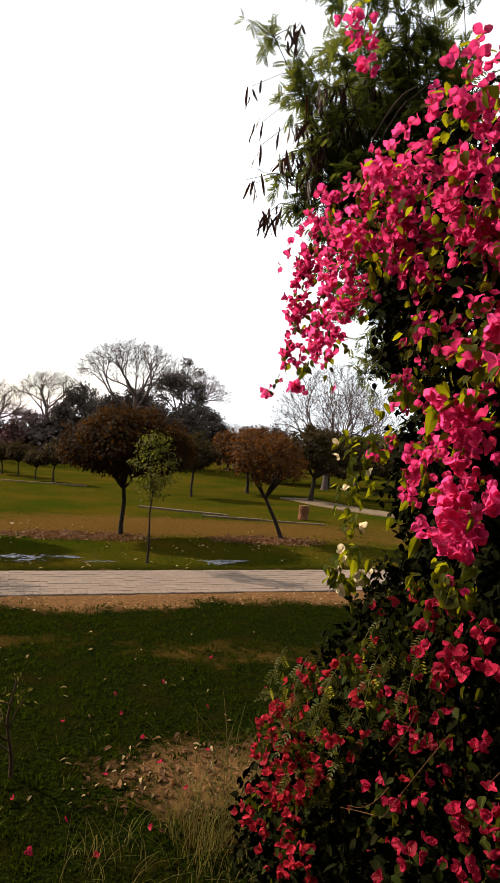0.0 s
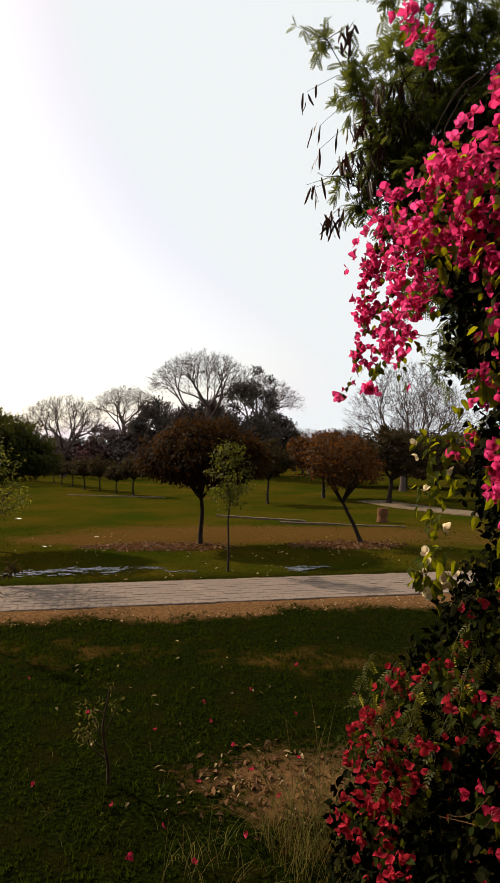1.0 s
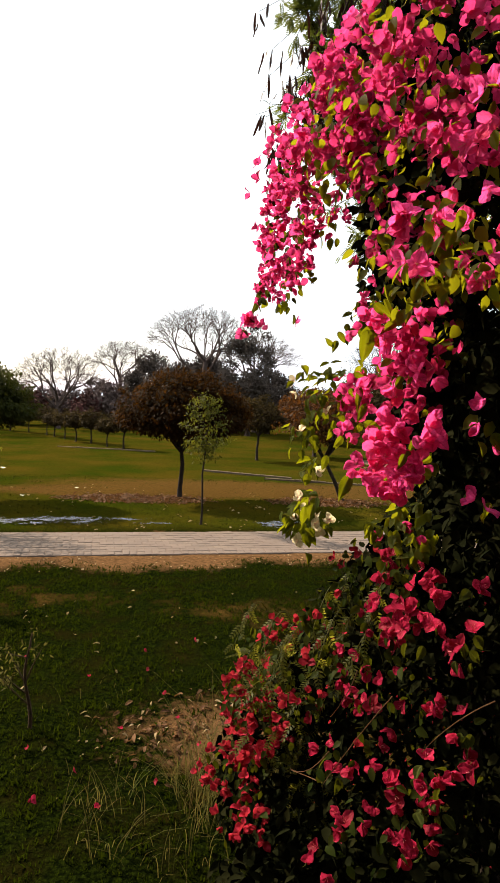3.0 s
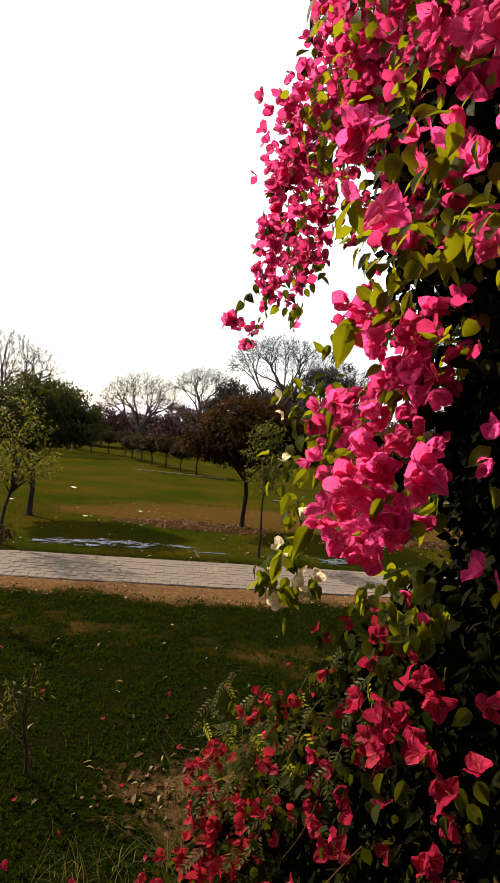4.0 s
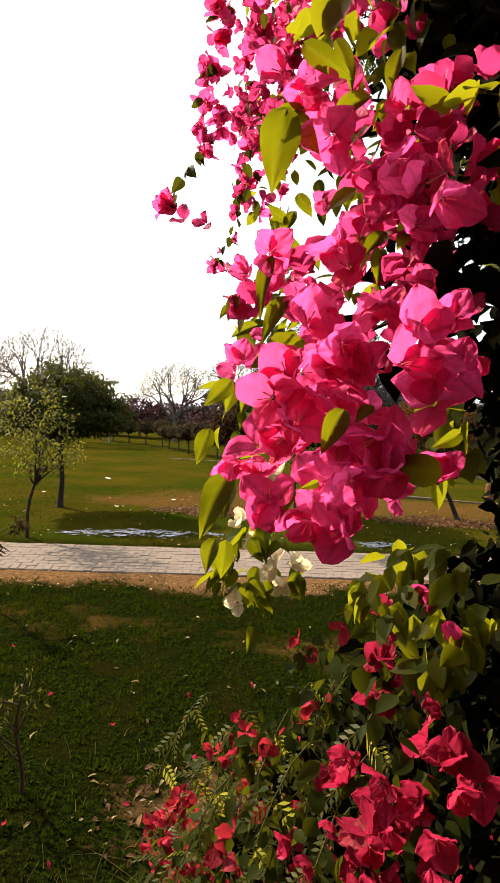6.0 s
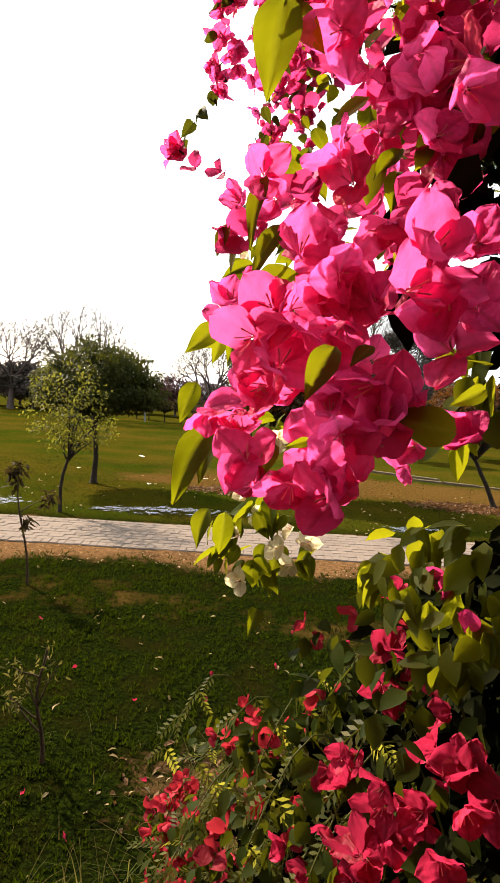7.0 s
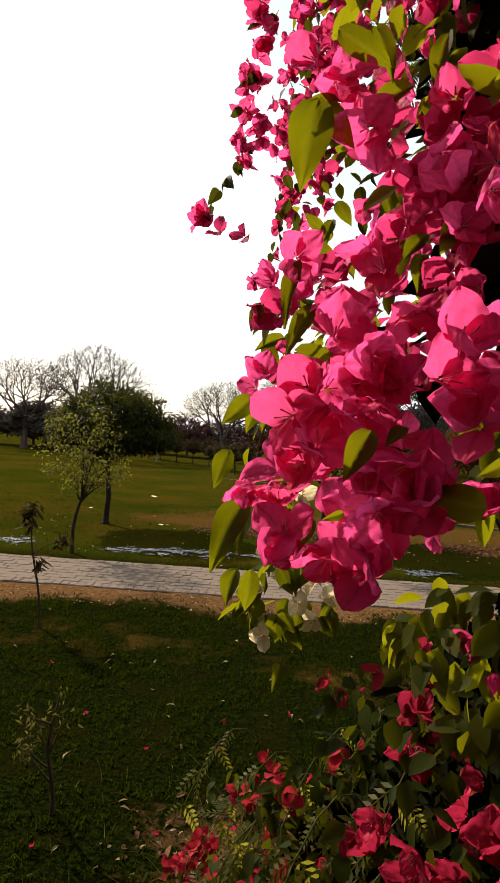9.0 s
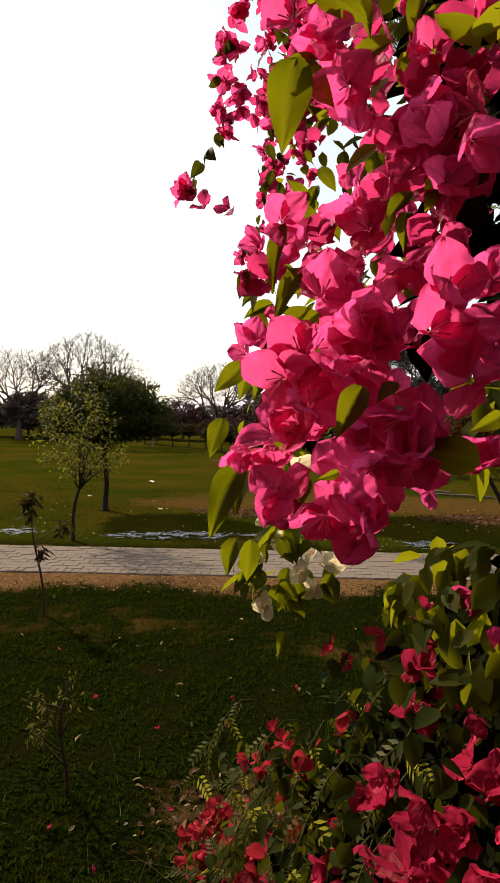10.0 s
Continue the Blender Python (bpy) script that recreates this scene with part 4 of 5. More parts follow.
        a = spread[np.argmin(np.linalg.norm(spread - h - np.array((0.25, 0, 0.15)), axis=1))]
        g = Geo()
        g.tube([a, (a + h) / 2 + (0, 0, 0.05), h + (0, 0, 0.01)], (0.004, 0.003, 0.002), 4)
        part("twig", g.mesh("twig"), "bark", tree)
    for k in range(292):
        q = hung[k % 5 if k < 16 else 5 + k % (len(hung) - 5)] + rng.normal(0, 0.045, 3) * (1, 1, 0.6)
        ob = part("pod", pods[rng.integers(3)], "pod", tree)
        ob.location = q
        ob.rotation_euler = (rng.normal(0, 0.26), rng.normal(0, 0.26), rng.uniform(0, 6.28))
        ob.scale = (1.0, 1.0, rng.uniform(0.6, 1.2))


pod_tree()

# ---- flowering shrub ----


def bract(rng, length=0.042, width=0.036):
    """One papery bract, broad, short-pointed, cupped and wavy, along y."""
    s, u = np.array((0, 0.16, 0.40, 0.68, 0.90, 1.0)), np.linspace(-1, 1, 4)
    ss, uu = np.meshgrid(s, u, indexing="ij")
    half = width / 2 * np.array((0.26, 0.80, 1.0, 0.92, 0.52, 0.05))[:, None] * np.ones(4)
    cup, wave, roll = rng.uniform(0.05, 0.55), rng.uniform(0, 6, 2), rng.uniform(-0.012, 0.014)
    z = cup * half * uu**2 + 0.0038 * np.sin(7 * ss + wave[0]) * np.abs(uu) + 0.0020 * np.sin(4 * uu + wave[1]) * ss - roll * ss**2
    return np.stack([half * uu * (1 + 0.06 * np.sin(9 * ss + wave[1])), length * ss + 0.003, z], -1).reshape(-1, 3), grid_faces(6, 4)


def papery_bract(rng, length, width):
    """A bract seen close: more rows, ruffled margins, a sunk midrib and side veins."""
    rows, cols = 12, 11
    s, u = np.linspace(0, 1, rows), np.linspace(-1, 1, cols)
    ss, uu = np.meshgrid(s, u, indexing="ij")
    outline = np.interp(s, (0, 0.12, 0.32, 0.56, 0.78, 0.92, 1.0), (0.26, 0.80, 1.0, 0.98, 0.74, 0.38, 0.03))
    half = width / 2 * outline[:, None] * (1 + 0.05 * np.sin(11 * ss + rng.uniform(0, 6)) * np.sign(uu))
    cup, roll, w = rng.uniform(-0.1, 0.6), rng.uniform(-0.016, 0.016), rng.uniform(0, 6, 5)
    ruffle = 0.0017 * np.abs(uu) ** 2.2 * (np.sin(9 * ss + w[0] + 1.2 * np.sign(uu)) + 0.55 * np.sin(21 * ss + w[1] * np.sign(uu)))
    folds = 0.0013 * np.sin(5.5 * uu + 3 * ss + w[2]) * ss + 0.0009 * np.sin(10 * uu - 7 * ss + w[3])
    veins = -0.0007 * np.exp(-((uu / 0.10) ** 2)) - 0.00035 * np.cos(24 * (ss - 0.32 * np.abs(uu)))
    z = cup * half * uu**2 + ruffle + folds + veins - roll * ss**2
    return np.stack([half * uu, length * ss + 0.003, z], -1).reshape(-1, 3), grid_faces(rows, cols)


def veins(rows, cols, ribs):
    """How strongly each point of a blade of rows by cols lies on its midrib or a side vein; the base counts as vein."""
    ss, uu = np.meshgrid(np.linspace(0, 1, rows), np.linspace(-1, 1, cols), indexing="ij")
    value = 0.8 * np.exp(-((uu / 0.10) ** 2)) + 0.32 * np.clip(np.cos(ribs * (ss - 0.28 * np.abs(uu))), 0, 1) ** 2 + 0.55 * np.clip(1 - ss / 0.22, 0, 1)
    return np.clip(value, 0, 1).ravel()


def vine_leaf(seed):
    """A leaf seen close, one long: heart-shaped, waved at its margins, with sunk veins."""
    rng = np.random.default_rng(seed)
    rows, cols = 11, 9
    s, u = np.linspace(0, 1, rows), np.linspace(-1, 1, cols)
    ss, uu = np.meshgrid(s, u, indexing="ij")
    half = 0.5 * rng.uniform(0.56, 0.74) * np.interp(s, (0, 0.05, 0.16, 0.34, 0.55, 0.75, 0.9, 1.0), (0.05, 0.45, 0.86, 1.0, 0.86, 0.54, 0.2, 0.015))[:, None]
    w, fold, curl = rng.uniform(0, 6, 3), rng.uniform(0.1, 0.5), rng.uniform(0.05, 0.4)
    z = fold * half * np.abs(uu) - curl * ss**2 + 0.03 * np.abs(uu) ** 2 * np.sin(8 * ss + w[0] + np.sign(uu)) - 0.006 * np.cos(30 * (ss - 0.25 * np.abs(uu))) - 0.012 * np.exp(-((uu / 0.12) ** 2))
    x = half * uu + 0.05 * np.sin(2.5 * ss + w[1]) * ss
    return np.stack([x, ss - 0.06 * np.abs(uu) * (ss < 0.12), z], -1).reshape(-1, 3), grid_faces(rows, cols)


def flower_mesh(seed, maker=bract):
    """Three bracts set like a cup round slender tubes, facing +z."""
    rng = np.random.default_rng(seed)
    g = Geo()
    for k in range(3):
        v, f = maker(rng, rng.uniform(0.033, 0.041), rng.uniform(0.032, 0.041))
        open_ = rng.uniform(0.2, 1.05)
        t = Matrix.Rotation(k * math.tau / 3 + rng.uniform(-0.25, 0.25), 3, "Z") @ Matrix.Rotation(open_, 3, "X")
        g.add(v @ np.array(t).T, f)
    marks = [len(x) for x in g.f]
    for k in range(3):
        a = k * math.tau / 3 + 0.6
        tip = np.array((0.006 * math.cos(a), 0.006 * math.sin(a), 0.021))
        g.tube([(0, 0, 0), tip * 0.6, tip], (0.0005, 0.0006, 0.0009), 4)
    return np.concatenate(g.v), np.concatenate(g.f), sum(marks)


FLOWERS = [flower_mesh(100 + k) for k in range(8)]
pink_meshes, white_meshes, red_meshes, leaf_meshes, small_leaf_meshes = [], [], [], [], []
for k, (v, f, split) in enumerate(flower_mesh(200 + k, papery_bract) for k in range(12)):
    for store, mat in ((pink_meshes, "bract"), (white_meshes, "bract_white"), (red_meshes, "bract_red")):
        me = quad_mesh("flower", v, f, True)
        me.materials.append(M[mat])
        me.materials.append(M["flower_tube"])
        me.polygons.foreach_set("material_index", (np.arange(len(f)) >= split).astype(int))
        rib = np.tile(veins(12, 11, 26), 3)
        me.attributes.new("vein", "FLOAT", "POINT").data.foreach_set("value", np.concatenate([rib, np.zeros(len(v) - len(rib))]))
        store.append(me)
for k in range(8):
    v, f = vine_leaf(300 + k)
    for store, mat in ((leaf_meshes, "leaf_vine"), (small_leaf_meshes, "leaf_small")):
        me = quad_mesh("leaf", v, f, True)
        me.materials.append(M[mat])
        me.attributes.new("vein", "FLOAT", "POINT").data.foreach_set("value", veins(11, 9, 30))
        store.append(me)

shrub = thing("bougainvillea", (2.65, 2.95, 0), "tall arching bougainvillea covered in bright magenta-pink bracts", "flowering shrub")
white_shrub = thing("bougainvillea", (2.1, 2.8, 0), "hanging bougainvillea spray with creamy white bracts and leaves", "flowering shrub")
SHRUB_RNG = np.random.default_rng(77)
red_shrub = thing("bougainvillea", (2.2, 2.6, 0), "low bougainvillea thicket with crimson-red bracts and small leaves", "flowering shrub")
stores = {"pink": ([], []), "tail": ([], []), "white": ([], []), "red": ([], [])}
stem_geo = {"pink": Geo(), "white": Geo(), "red": Geo()}


def cluster(which, x, y, z, r, flowers, leaves):
    """A bunch at the end of a shoot: flowers and leaves round a middle, each on its own stalk."""
    rng = SHRUB_RNG
    if which == "pink" and z < 2.05:
        which = "red"
    mid = np.array((x, y, z))
    inner = np.array((max(x + 0.28, 1.95), max(y + 0.25, 2.15), max(z - 0.25, 0.3)))
    bow = (mid + inner) / 2 + np.array((-0.02, 0.0, 0.16))
    line = np.array([(1 - s) ** 2 * inner + 2 * s * (1 - s) * bow + s * s * mid for s in np.linspace(0, 1, 8)])
    line[:, :2] += rng.normal(0, 0.008, (8, 2))
    g = stem_geo[which]
    g.tube(line, np.linspace(0.0045, 0.0016, 8), 5)
    more = max(1.25, r / 0.046)
    bunch = [mid + unit(1, rng)[0] * r * rng.uniform(0.2, 1.0) for _ in range(max(1, int(flowers * more / 7)))]
    for kind, count in ((0, int(flowers * more)), (1, int(leaves * more))):
        for _ in range(count):
            off = unit(1, rng)[0] * r * rng.uniform(0.15, 1.0) ** 0.6
            if kind == 0 and len(bunch) > 1 and y > 2.0:
                off = bunch[rng.integers(len(bunch))] - mid + rng.normal(0, 0.030, 3)
            p = mid + off
            if p[1] < 1.80 and z < 2.8:
                p[1] = 1.80 + rng.uniform(0, 0.04)
            out = off / (r + 1e-6) * 0.7 + np.array((-0.42, -0.34, 0.10)) + unit(1, rng)[0] * 0.75
            out /= np.linalg.norm(out)
            stores[which][kind].append((p, out))
            if rng.uniform() < 0.6:
                k = int(rng.integers(4, 8))
                g.tube([line[k], (line[k] + p) / 2 + (0, 0, 0.004), p], (0.0013, 0.001, 0.0008), 3)


def pink(x, y, z, r, flowers, leaves):
    cluster("pink", x, y, z, r, flowers, leaves)


def raceme(points, flowers, leaves, r):
    """A shoot that hangs through points, set thickly with flowers and small leaves all the way to its tip."""
    rng, g = SHRUB_RNG, stem_geo["pink"]
    pts = np.array(points)
    length = np.concatenate([[0], np.cumsum(np.linalg.norm(np.diff(pts, axis=0), axis=1))])
    along = np.linspace(0, length[-1], 5 * len(pts))
    line = np.stack([np.interp(along, length, pts[:, k]) for k in range(3)], -1) + rng.normal(0, 0.002, (len(along), 3))
    g.tube(line, np.linspace(0.0032, 0.0011, len(line)), 5)
    for kind, count in ((0, flowers), (1, leaves)):
        for k in range(count):
            f = ((k + rng.uniform()) / count) ** 0.9
            at_ = f * (len(line) - 1)
            i = min(int(at_), len(line) - 2)
            core = line[i] + (line[i + 1] - line[i]) * (at_ - i)
            away = unit(1, rng)[0] * (1, 1, 0.5)
            p = core + away * r * rng.uniform(0.3, 1.0) * (1.15 - 0.45 * f)
            out = away * 0.8 + np.array((-0.1, -0.25, -0.35)) + unit(1, rng)[0] * 0.4
            stores["tail"][kind].append((p, out / np.linalg.norm(out)))
            g.tube([core, (core + p) / 2 + (0, 0, 0.004), p], (0.0011, 0.0009, 0.0007), 3)


BLOOMS, SPRAY_LEAVES, SHADED = [], [], []


def bloom(x, y, z, size):
    """One open flower of the nearest spray, on its stalk, facing out of the shrub."""
    rng = SHRUB_RNG
    p = np.array((x, y, z))
    out = np.array((-0.30, -0.62, -0.02)) + unit(1, rng)[0] * 0.62
    BLOOMS.append((p, out / np.linalg.norm(out), size))
    deep = p + np.array((0.035, 0.075, 0.0)) + rng.normal(0, 0.022, 3)
    if rng.uniform() < 0.85:
        stores["pink"][0].append((deep, np.array((-0.5, -0.7, 0.5)) / 0.995))
    # Near-black leaves set behind the flowers paint the gaps as shade.
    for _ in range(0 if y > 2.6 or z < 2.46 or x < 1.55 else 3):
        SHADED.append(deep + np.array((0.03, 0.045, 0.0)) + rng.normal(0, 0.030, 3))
    root = p + np.array((0.05, 0.07, 0.03)) + rng.normal(0, 0.02, 3)
    stem_geo["pink"].tube([root, (root + p) / 2 + (0, 0, 0.012), p], (0.0018, 0.0014, 0.0010), 4)


def spray_leaf(base, tip, broad=0.82):
    """One broad leaf of the nearest spray, from its stalk to its tip."""
    rng = SHRUB_RNG
    base, tip = np.array(base), np.array(tip)
    SPRAY_LEAVES.append((base, tip - base, np.array((-0.15, -1.0, 0.15)) + unit(1, rng)[0] * 0.45, broad))
    root = base + np.array((0.04, 0.05, 0.03)) + rng.normal(0, 0.015, 3)
    stem_geo["pink"].tube([root, (root + base) / 2 + (0, 0, 0.01), base], (0.0018, 0.0014, 0.0010), 4)


def white(x, y, z, r, flowers, leaves):
    cluster("white", x, y, z, r, flowers, leaves)


pink(1.61, 2.08, 2.66, 0.067, 9, 4)
pink(1.57, 2.15, 2.74, 0.051, 6, 3)
pink(1.65, 2.08, 2.69, 0.048, 7, 3)
pink(1.59, 2.12, 2.62, 0.041, 5, 3)
pink(1.42, 2.10, 2.52, 0.016, 2, 2)
pink(1.53, 1.97, 2.90, 0.072, 3, 12)
pink(1.52, 2.10, 3.52, 0.198, 15, 9)
pink(1.60, 1.88, 3.45, 0.199, 15, 9)
pink(1.66, 1.79, 3.20, 0.151, 12, 9)
pink(1.66, 1.77, 2.91, 0.111, 4, 15)
pink(1.52, 2.46, 3.49, 0.201, 17, 10)
pink(1.65, 2.31, 3.20, 0.165, 6, 14)
pink(1.43, 3.19, 3.51, 0.140, 15, 14)
pink(1.46, 3.11, 3.69, 0.154, 15, 10)
pink(1.39, 3.26, 3.27, 0.112, 13, 12)
pink(1.37, 3.36, 3.06, 0.085, 9, 9)
pink(1.43, 3.13, 3.14, 0.085, 9, 6)
pink(1.51, 2.80, 3.49, 0.150, 15, 9)
pink(1.49, 2.87, 3.28, 0.112, 14, 8)
pink(1.44, 2.94, 3.06, 0.080, 10, 4)
pink(1.50, 2.72, 3.69, 0.175, 15, 12)
pink(1.60, 2.32, 3.03, 0.121, 4, 18)
pink(1.62, 2.51, 2.85, 0.097, 4, 16)
pink(1.66, 2.03, 3.00, 0.126, 5, 14)
pink(1.74, 1.84, 2.47, 0.082, 2, 3)
pink(1.73, 1.77, 2.25, 0.064, 2, 2)
pink(1.71, 2.02, 2.69, 0.106, 3, 6)
pink(1.70, 2.18, 2.75, 0.095, 5, 10)
pink(1.68, 2.29, 2.10, 0.074, 0, 24)
pink(1.74, 2.22, 2.10, 0.062, 1, 18)
pink(1.71, 2.17, 2.05, 0.044, 1, 12)
pink(1.62, 2.39, 2.08, 0.036, 0, 9)
pink(1.53, 2.51, 1.93, 0.033, 2, 3)
pink(1.64, 2.30, 1.97, 0.034, 1, 5)
pink(1.68, 2.21, 1.97, 0.036, 1, 4)
pink(1.71, 2.11, 1.97, 0.043, 2, 3)
pink(1.65, 2.12, 1.92, 0.037, 2, 4)
pink(1.61, 2.15, 1.79, 0.049, 2, 4)
pink(1.69, 2.08, 1.87, 0.052, 3, 3)
pink(1.42, 2.56, 1.69, 0.035, 0, 8)
pink(1.58, 2.47, 1.83, 0.062, 0, 13)
pink(1.48, 2.58, 1.72, 0.064, 1, 13)
pink(1.47, 2.47, 1.63, 0.089, 1, 19)
pink(1.34, 2.59, 1.47, 0.077, 1, 13)
pink(1.55, 2.30, 1.64, 0.069, 2, 11)
pink(1.62, 2.27, 1.98, 0.079, 2, 7)
pink(1.70, 2.02, 2.01, 0.080, 3, 1)
pink(1.61, 2.09, 1.76, 0.076, 2, 4)
pink(1.73, 1.77, 2.00, 0.049, 2, 1)
pink(1.71, 1.69, 1.89, 0.048, 1, 3)
pink(1.32, 2.76, 1.31, 0.125, 3, 11)
pink(1.36, 2.94, 1.49, 0.103, 3, 8)
pink(1.26, 2.80, 1.13, 0.103, 6, 9)
pink(1.27, 2.63, 1.03, 0.087, 4, 7)
pink(1.44, 2.18, 1.33, 0.083, 1, 4)
pink(1.46, 2.00, 1.25, 0.059, 2, 3)
pink(1.65, 1.70, 1.49, 0.069, 2, 3)
pink(1.34, 2.94, 1.37, 0.170, 5, 12)
pink(1.26, 2.89, 1.19, 0.142, 13, 8)
pink(1.23, 2.69, 1.02, 0.110, 7, 6)
pink(1.17, 2.52, 0.92, 0.080, 6, 4)
pink(1.64, 2.48, 1.92, 0.147, 2, 17)
pink(1.53, 2.63, 1.66, 0.129, 4, 14)
pink(1.63, 2.08, 1.61, 0.134, 2, 6)
pink(1.60, 1.84, 1.40, 0.086, 2, 5)
pink(1.52, 1.95, 3.86, 0.134, 10, 9)
pink(1.26, 2.46, 4.28, 0.075, 7, 4)
pink(1.30, 2.45, 4.17, 0.050, 7, 1)
pink(1.31, 2.45, 4.09, 0.034, 5, 0)
pink(1.61, 2.01, 3.06, 0.124, 4, 14)
pink(1.44, 1.62, 2.84, 0.037, 3, 1)
pink(1.53, 1.67, 2.94, 0.061, 3, 7)
pink(1.41, 1.63, 2.94, 0.031, 4, 1)
pink(1.66, 1.90, 2.88, 0.059, 2, 15)
pink(1.60, 1.97, 2.88, 0.052, 2, 8)
pink(1.66, 2.64, 2.86, 0.075, 4, 12)
pink(1.62, 2.76, 2.62, 0.09, 4, 12)
pink(1.63, 2.32, 2.60, 0.085, 8, 8)
pink(1.68, 2.04, 3.30, 0.151, 11, 9)
pink(1.53, 2.68, 3.76, 0.150, 11, 9)
pink(1.51, 2.45, 3.65, 0.175, 15, 9)
pink(1.51, 2.13, 3.79, 0.163, 15, 9)
pink(1.58, 2.06, 3.34, 0.151, 13, 9)
pink(1.56, 2.33, 3.29, 0.139, 10, 12)
pink(1.41, 2.59, 3.40, 0.137, 10, 9)
pink(1.20, 2.89, 1.29, 0.098, 6, 5)
pink(1.41, 2.84, 1.49, 0.124, 4, 10)
pink(1.15, 2.73, 1.05, 0.096, 9, 5)
pink(1.31, 2.63, 1.19, 0.133, 10, 6)
pink(1.42, 2.57, 1.40, 0.129, 4, 8)
pink(1.22, 2.54, 0.97, 0.093, 7, 5)
pink(1.51, 2.37, 1.57, 0.120, 4, 8)
pink(1.61, 2.22, 1.80, 0.114, 4, 6)
pink(1.50, 2.21, 1.35, 0.106, 2, 5)
pink(1.63, 1.93, 1.86, 0.080, 4, 2)
pink(1.67, 2.13, 1.87, 0.046, 3, 3)
pink(1.72, 2.07, 1.93, 0.035, 2, 2)
pink(1.59, 2.29, 1.82, 0.045, 2, 6)
pink(1.57, 2.24, 1.35, 0.073, 3, 4)
pink(1.57, 1.92, 1.40, 0.064, 3, 4)
pink(1.66, 1.90, 1.44, 0.064, 3, 4)
pink(1.74, 1.80, 1.63, 0.060, 3, 4)
pink(1.65, 1.71, 1.41, 0.060, 3, 4)
pink(1.75, 1.71, 1.49, 0.060, 3, 4)
pink(1.48, 2.04, 1.23, 0.069, 3, 4)
pink(1.70, 2.09, 1.57, 0.067, 3, 4)
pink(1.72, 1.73, 1.85, 0.056, 3, 2)
pink(1.58, 1.96, 1.17, 0.069, 3, 4)
pink(1.60, 1.67, 1.32, 0.060, 3, 4)
pink(1.40, 1.99, 1.12, 0.069, 3, 4)
pink(1.56, 2.14, 1.57, 0.067, 3, 4)
pink(1.69, 2.11, 2.39, 0.026, 0, 7)
pink(1.63, 2.15, 2.17, 0.028, 0, 3)
pink(1.62, 2.09, 1.98, 0.028, 0, 3)
pink(1.71, 2.14, 2.19, 0.021, 0, 5)
pink(1.39, 1.58, 2.82, 0.012, 0, 2)
pink(1.44, 1.59, 2.89, 0.018, 0, 2)
pink(1.53, 1.77, 2.86, 0.034, 0, 5)
pink(1.59, 1.76, 2.86, 0.026, 0, 4)
pink(1.51, 1.90, 2.82, 0.047, 0, 8)
pink(1.69, 2.14, 2.33, 0.034, 0, 9)
white(1.50, 2.65, 2.07, 0.031, 1, 3)
white(1.50, 2.62, 2.02, 0.035, 1, 4)
white(1.42, 2.57, 1.95, 0.015, 0, 1)
white(1.35, 2.59, 2.08, 0.041, 0, 9)
white(1.43, 2.62, 2.02, 0.050, 0, 12)
white(1.43, 2.61, 2.13, 0.043, 1, 6)
white(1.45, 2.60, 2.60, 0.108, 1, 14)
white(1.39, 2.57, 2.38, 0.071, 1, 9)
white(1.43, 2.59, 2.27, 0.053, 1, 10)
white(1.42, 2.58, 2.14, 0.058, 1, 10)
white(1.38, 2.58, 2.04, 0.053, 1, 8)
white(1.46, 2.60, 2.46, 0.072, 1, 12)
for spot in ((1.512, 2.589, 2.070), (1.452, 2.584, 2.056), (1.484, 2.600, 2.022), (1.392, 2.575, 1.990)):
    facing = np.array((-0.15, -0.85, 0.1)) + unit(1, SHRUB_RNG)[0] * 0.4
    stores["white"][0].append((np.array(spot), facing / np.linalg.norm(facing)))
raceme(((1.52, 2.50, 3.95), (1.38, 2.60, 3.70), (1.315, 2.69, 3.42), (1.29, 2.74, 3.22), (1.272, 2.75, 3.10), (1.288, 2.755, 3.02), (1.278, 2.74, 2.97)), 92, 20, 0.044)
for tip in ((1.190, 2.745, 2.842, 0.95), (1.178, 2.75, 2.828, 0.8), (1.236, 3.35, 2.852, 0.9), (1.222, 3.36, 2.840, 0.8)):
    bloom(*tip)
raceme(((1.278, 2.74, 3.00), (1.240, 2.745, 2.93), (1.212, 2.75, 2.885), (1.187, 2.75, 2.835)), 2, 9, 0.010)
raceme(((1.55, 2.65, 3.75), (1.40, 2.74, 3.36), (1.365, 2.80, 3.12), (1.36, 2.82, 2.96), (1.37, 2.83, 2.84)), 14, 26, 0.034)
raceme(((1.58, 3.05, 4.0), (1.40, 3.12, 3.72), (1.335, 3.22, 3.46), (1.315, 3.26, 3.22), (1.305, 3.28, 3.08)), 60, 26, 0.050)
raceme(((1.31, 3.28, 3.12), (1.29, 3.29, 2.98), (1.27, 3.32, 2.90), (1.228, 3.35, 2.848)), 5, 12, 0.012)
raceme(((1.66, 3.15, 3.8), (1.50, 3.18, 3.52), (1.44, 3.19, 3.28), (1.41, 3.2, 3.06)), 40, 14, 0.055)
raceme(((1.66, 2.55, 3.25), (1.575, 2.50, 2.98), (1.545, 2.49, 2.84), (1.51, 2.49, 2.745)), 6, 14, 0.028)
bloom(1.456, 2.056, 2.776, 1.00)
bloom(1.477, 2.079, 2.764, 0.90)
bloom(1.505, 2.082, 2.752, 0.80)
bloom(1.492, 2.081, 2.773, 0.90)
bloom(1.518, 2.061, 2.708, 1.10)
bloom(1.537, 2.083, 2.700, 0.90)
bloom(1.548, 2.115, 2.698, 0.80)
bloom(1.573, 2.172, 2.797, 0.90)
bloom(1.609, 2.095, 2.756, 1.00)
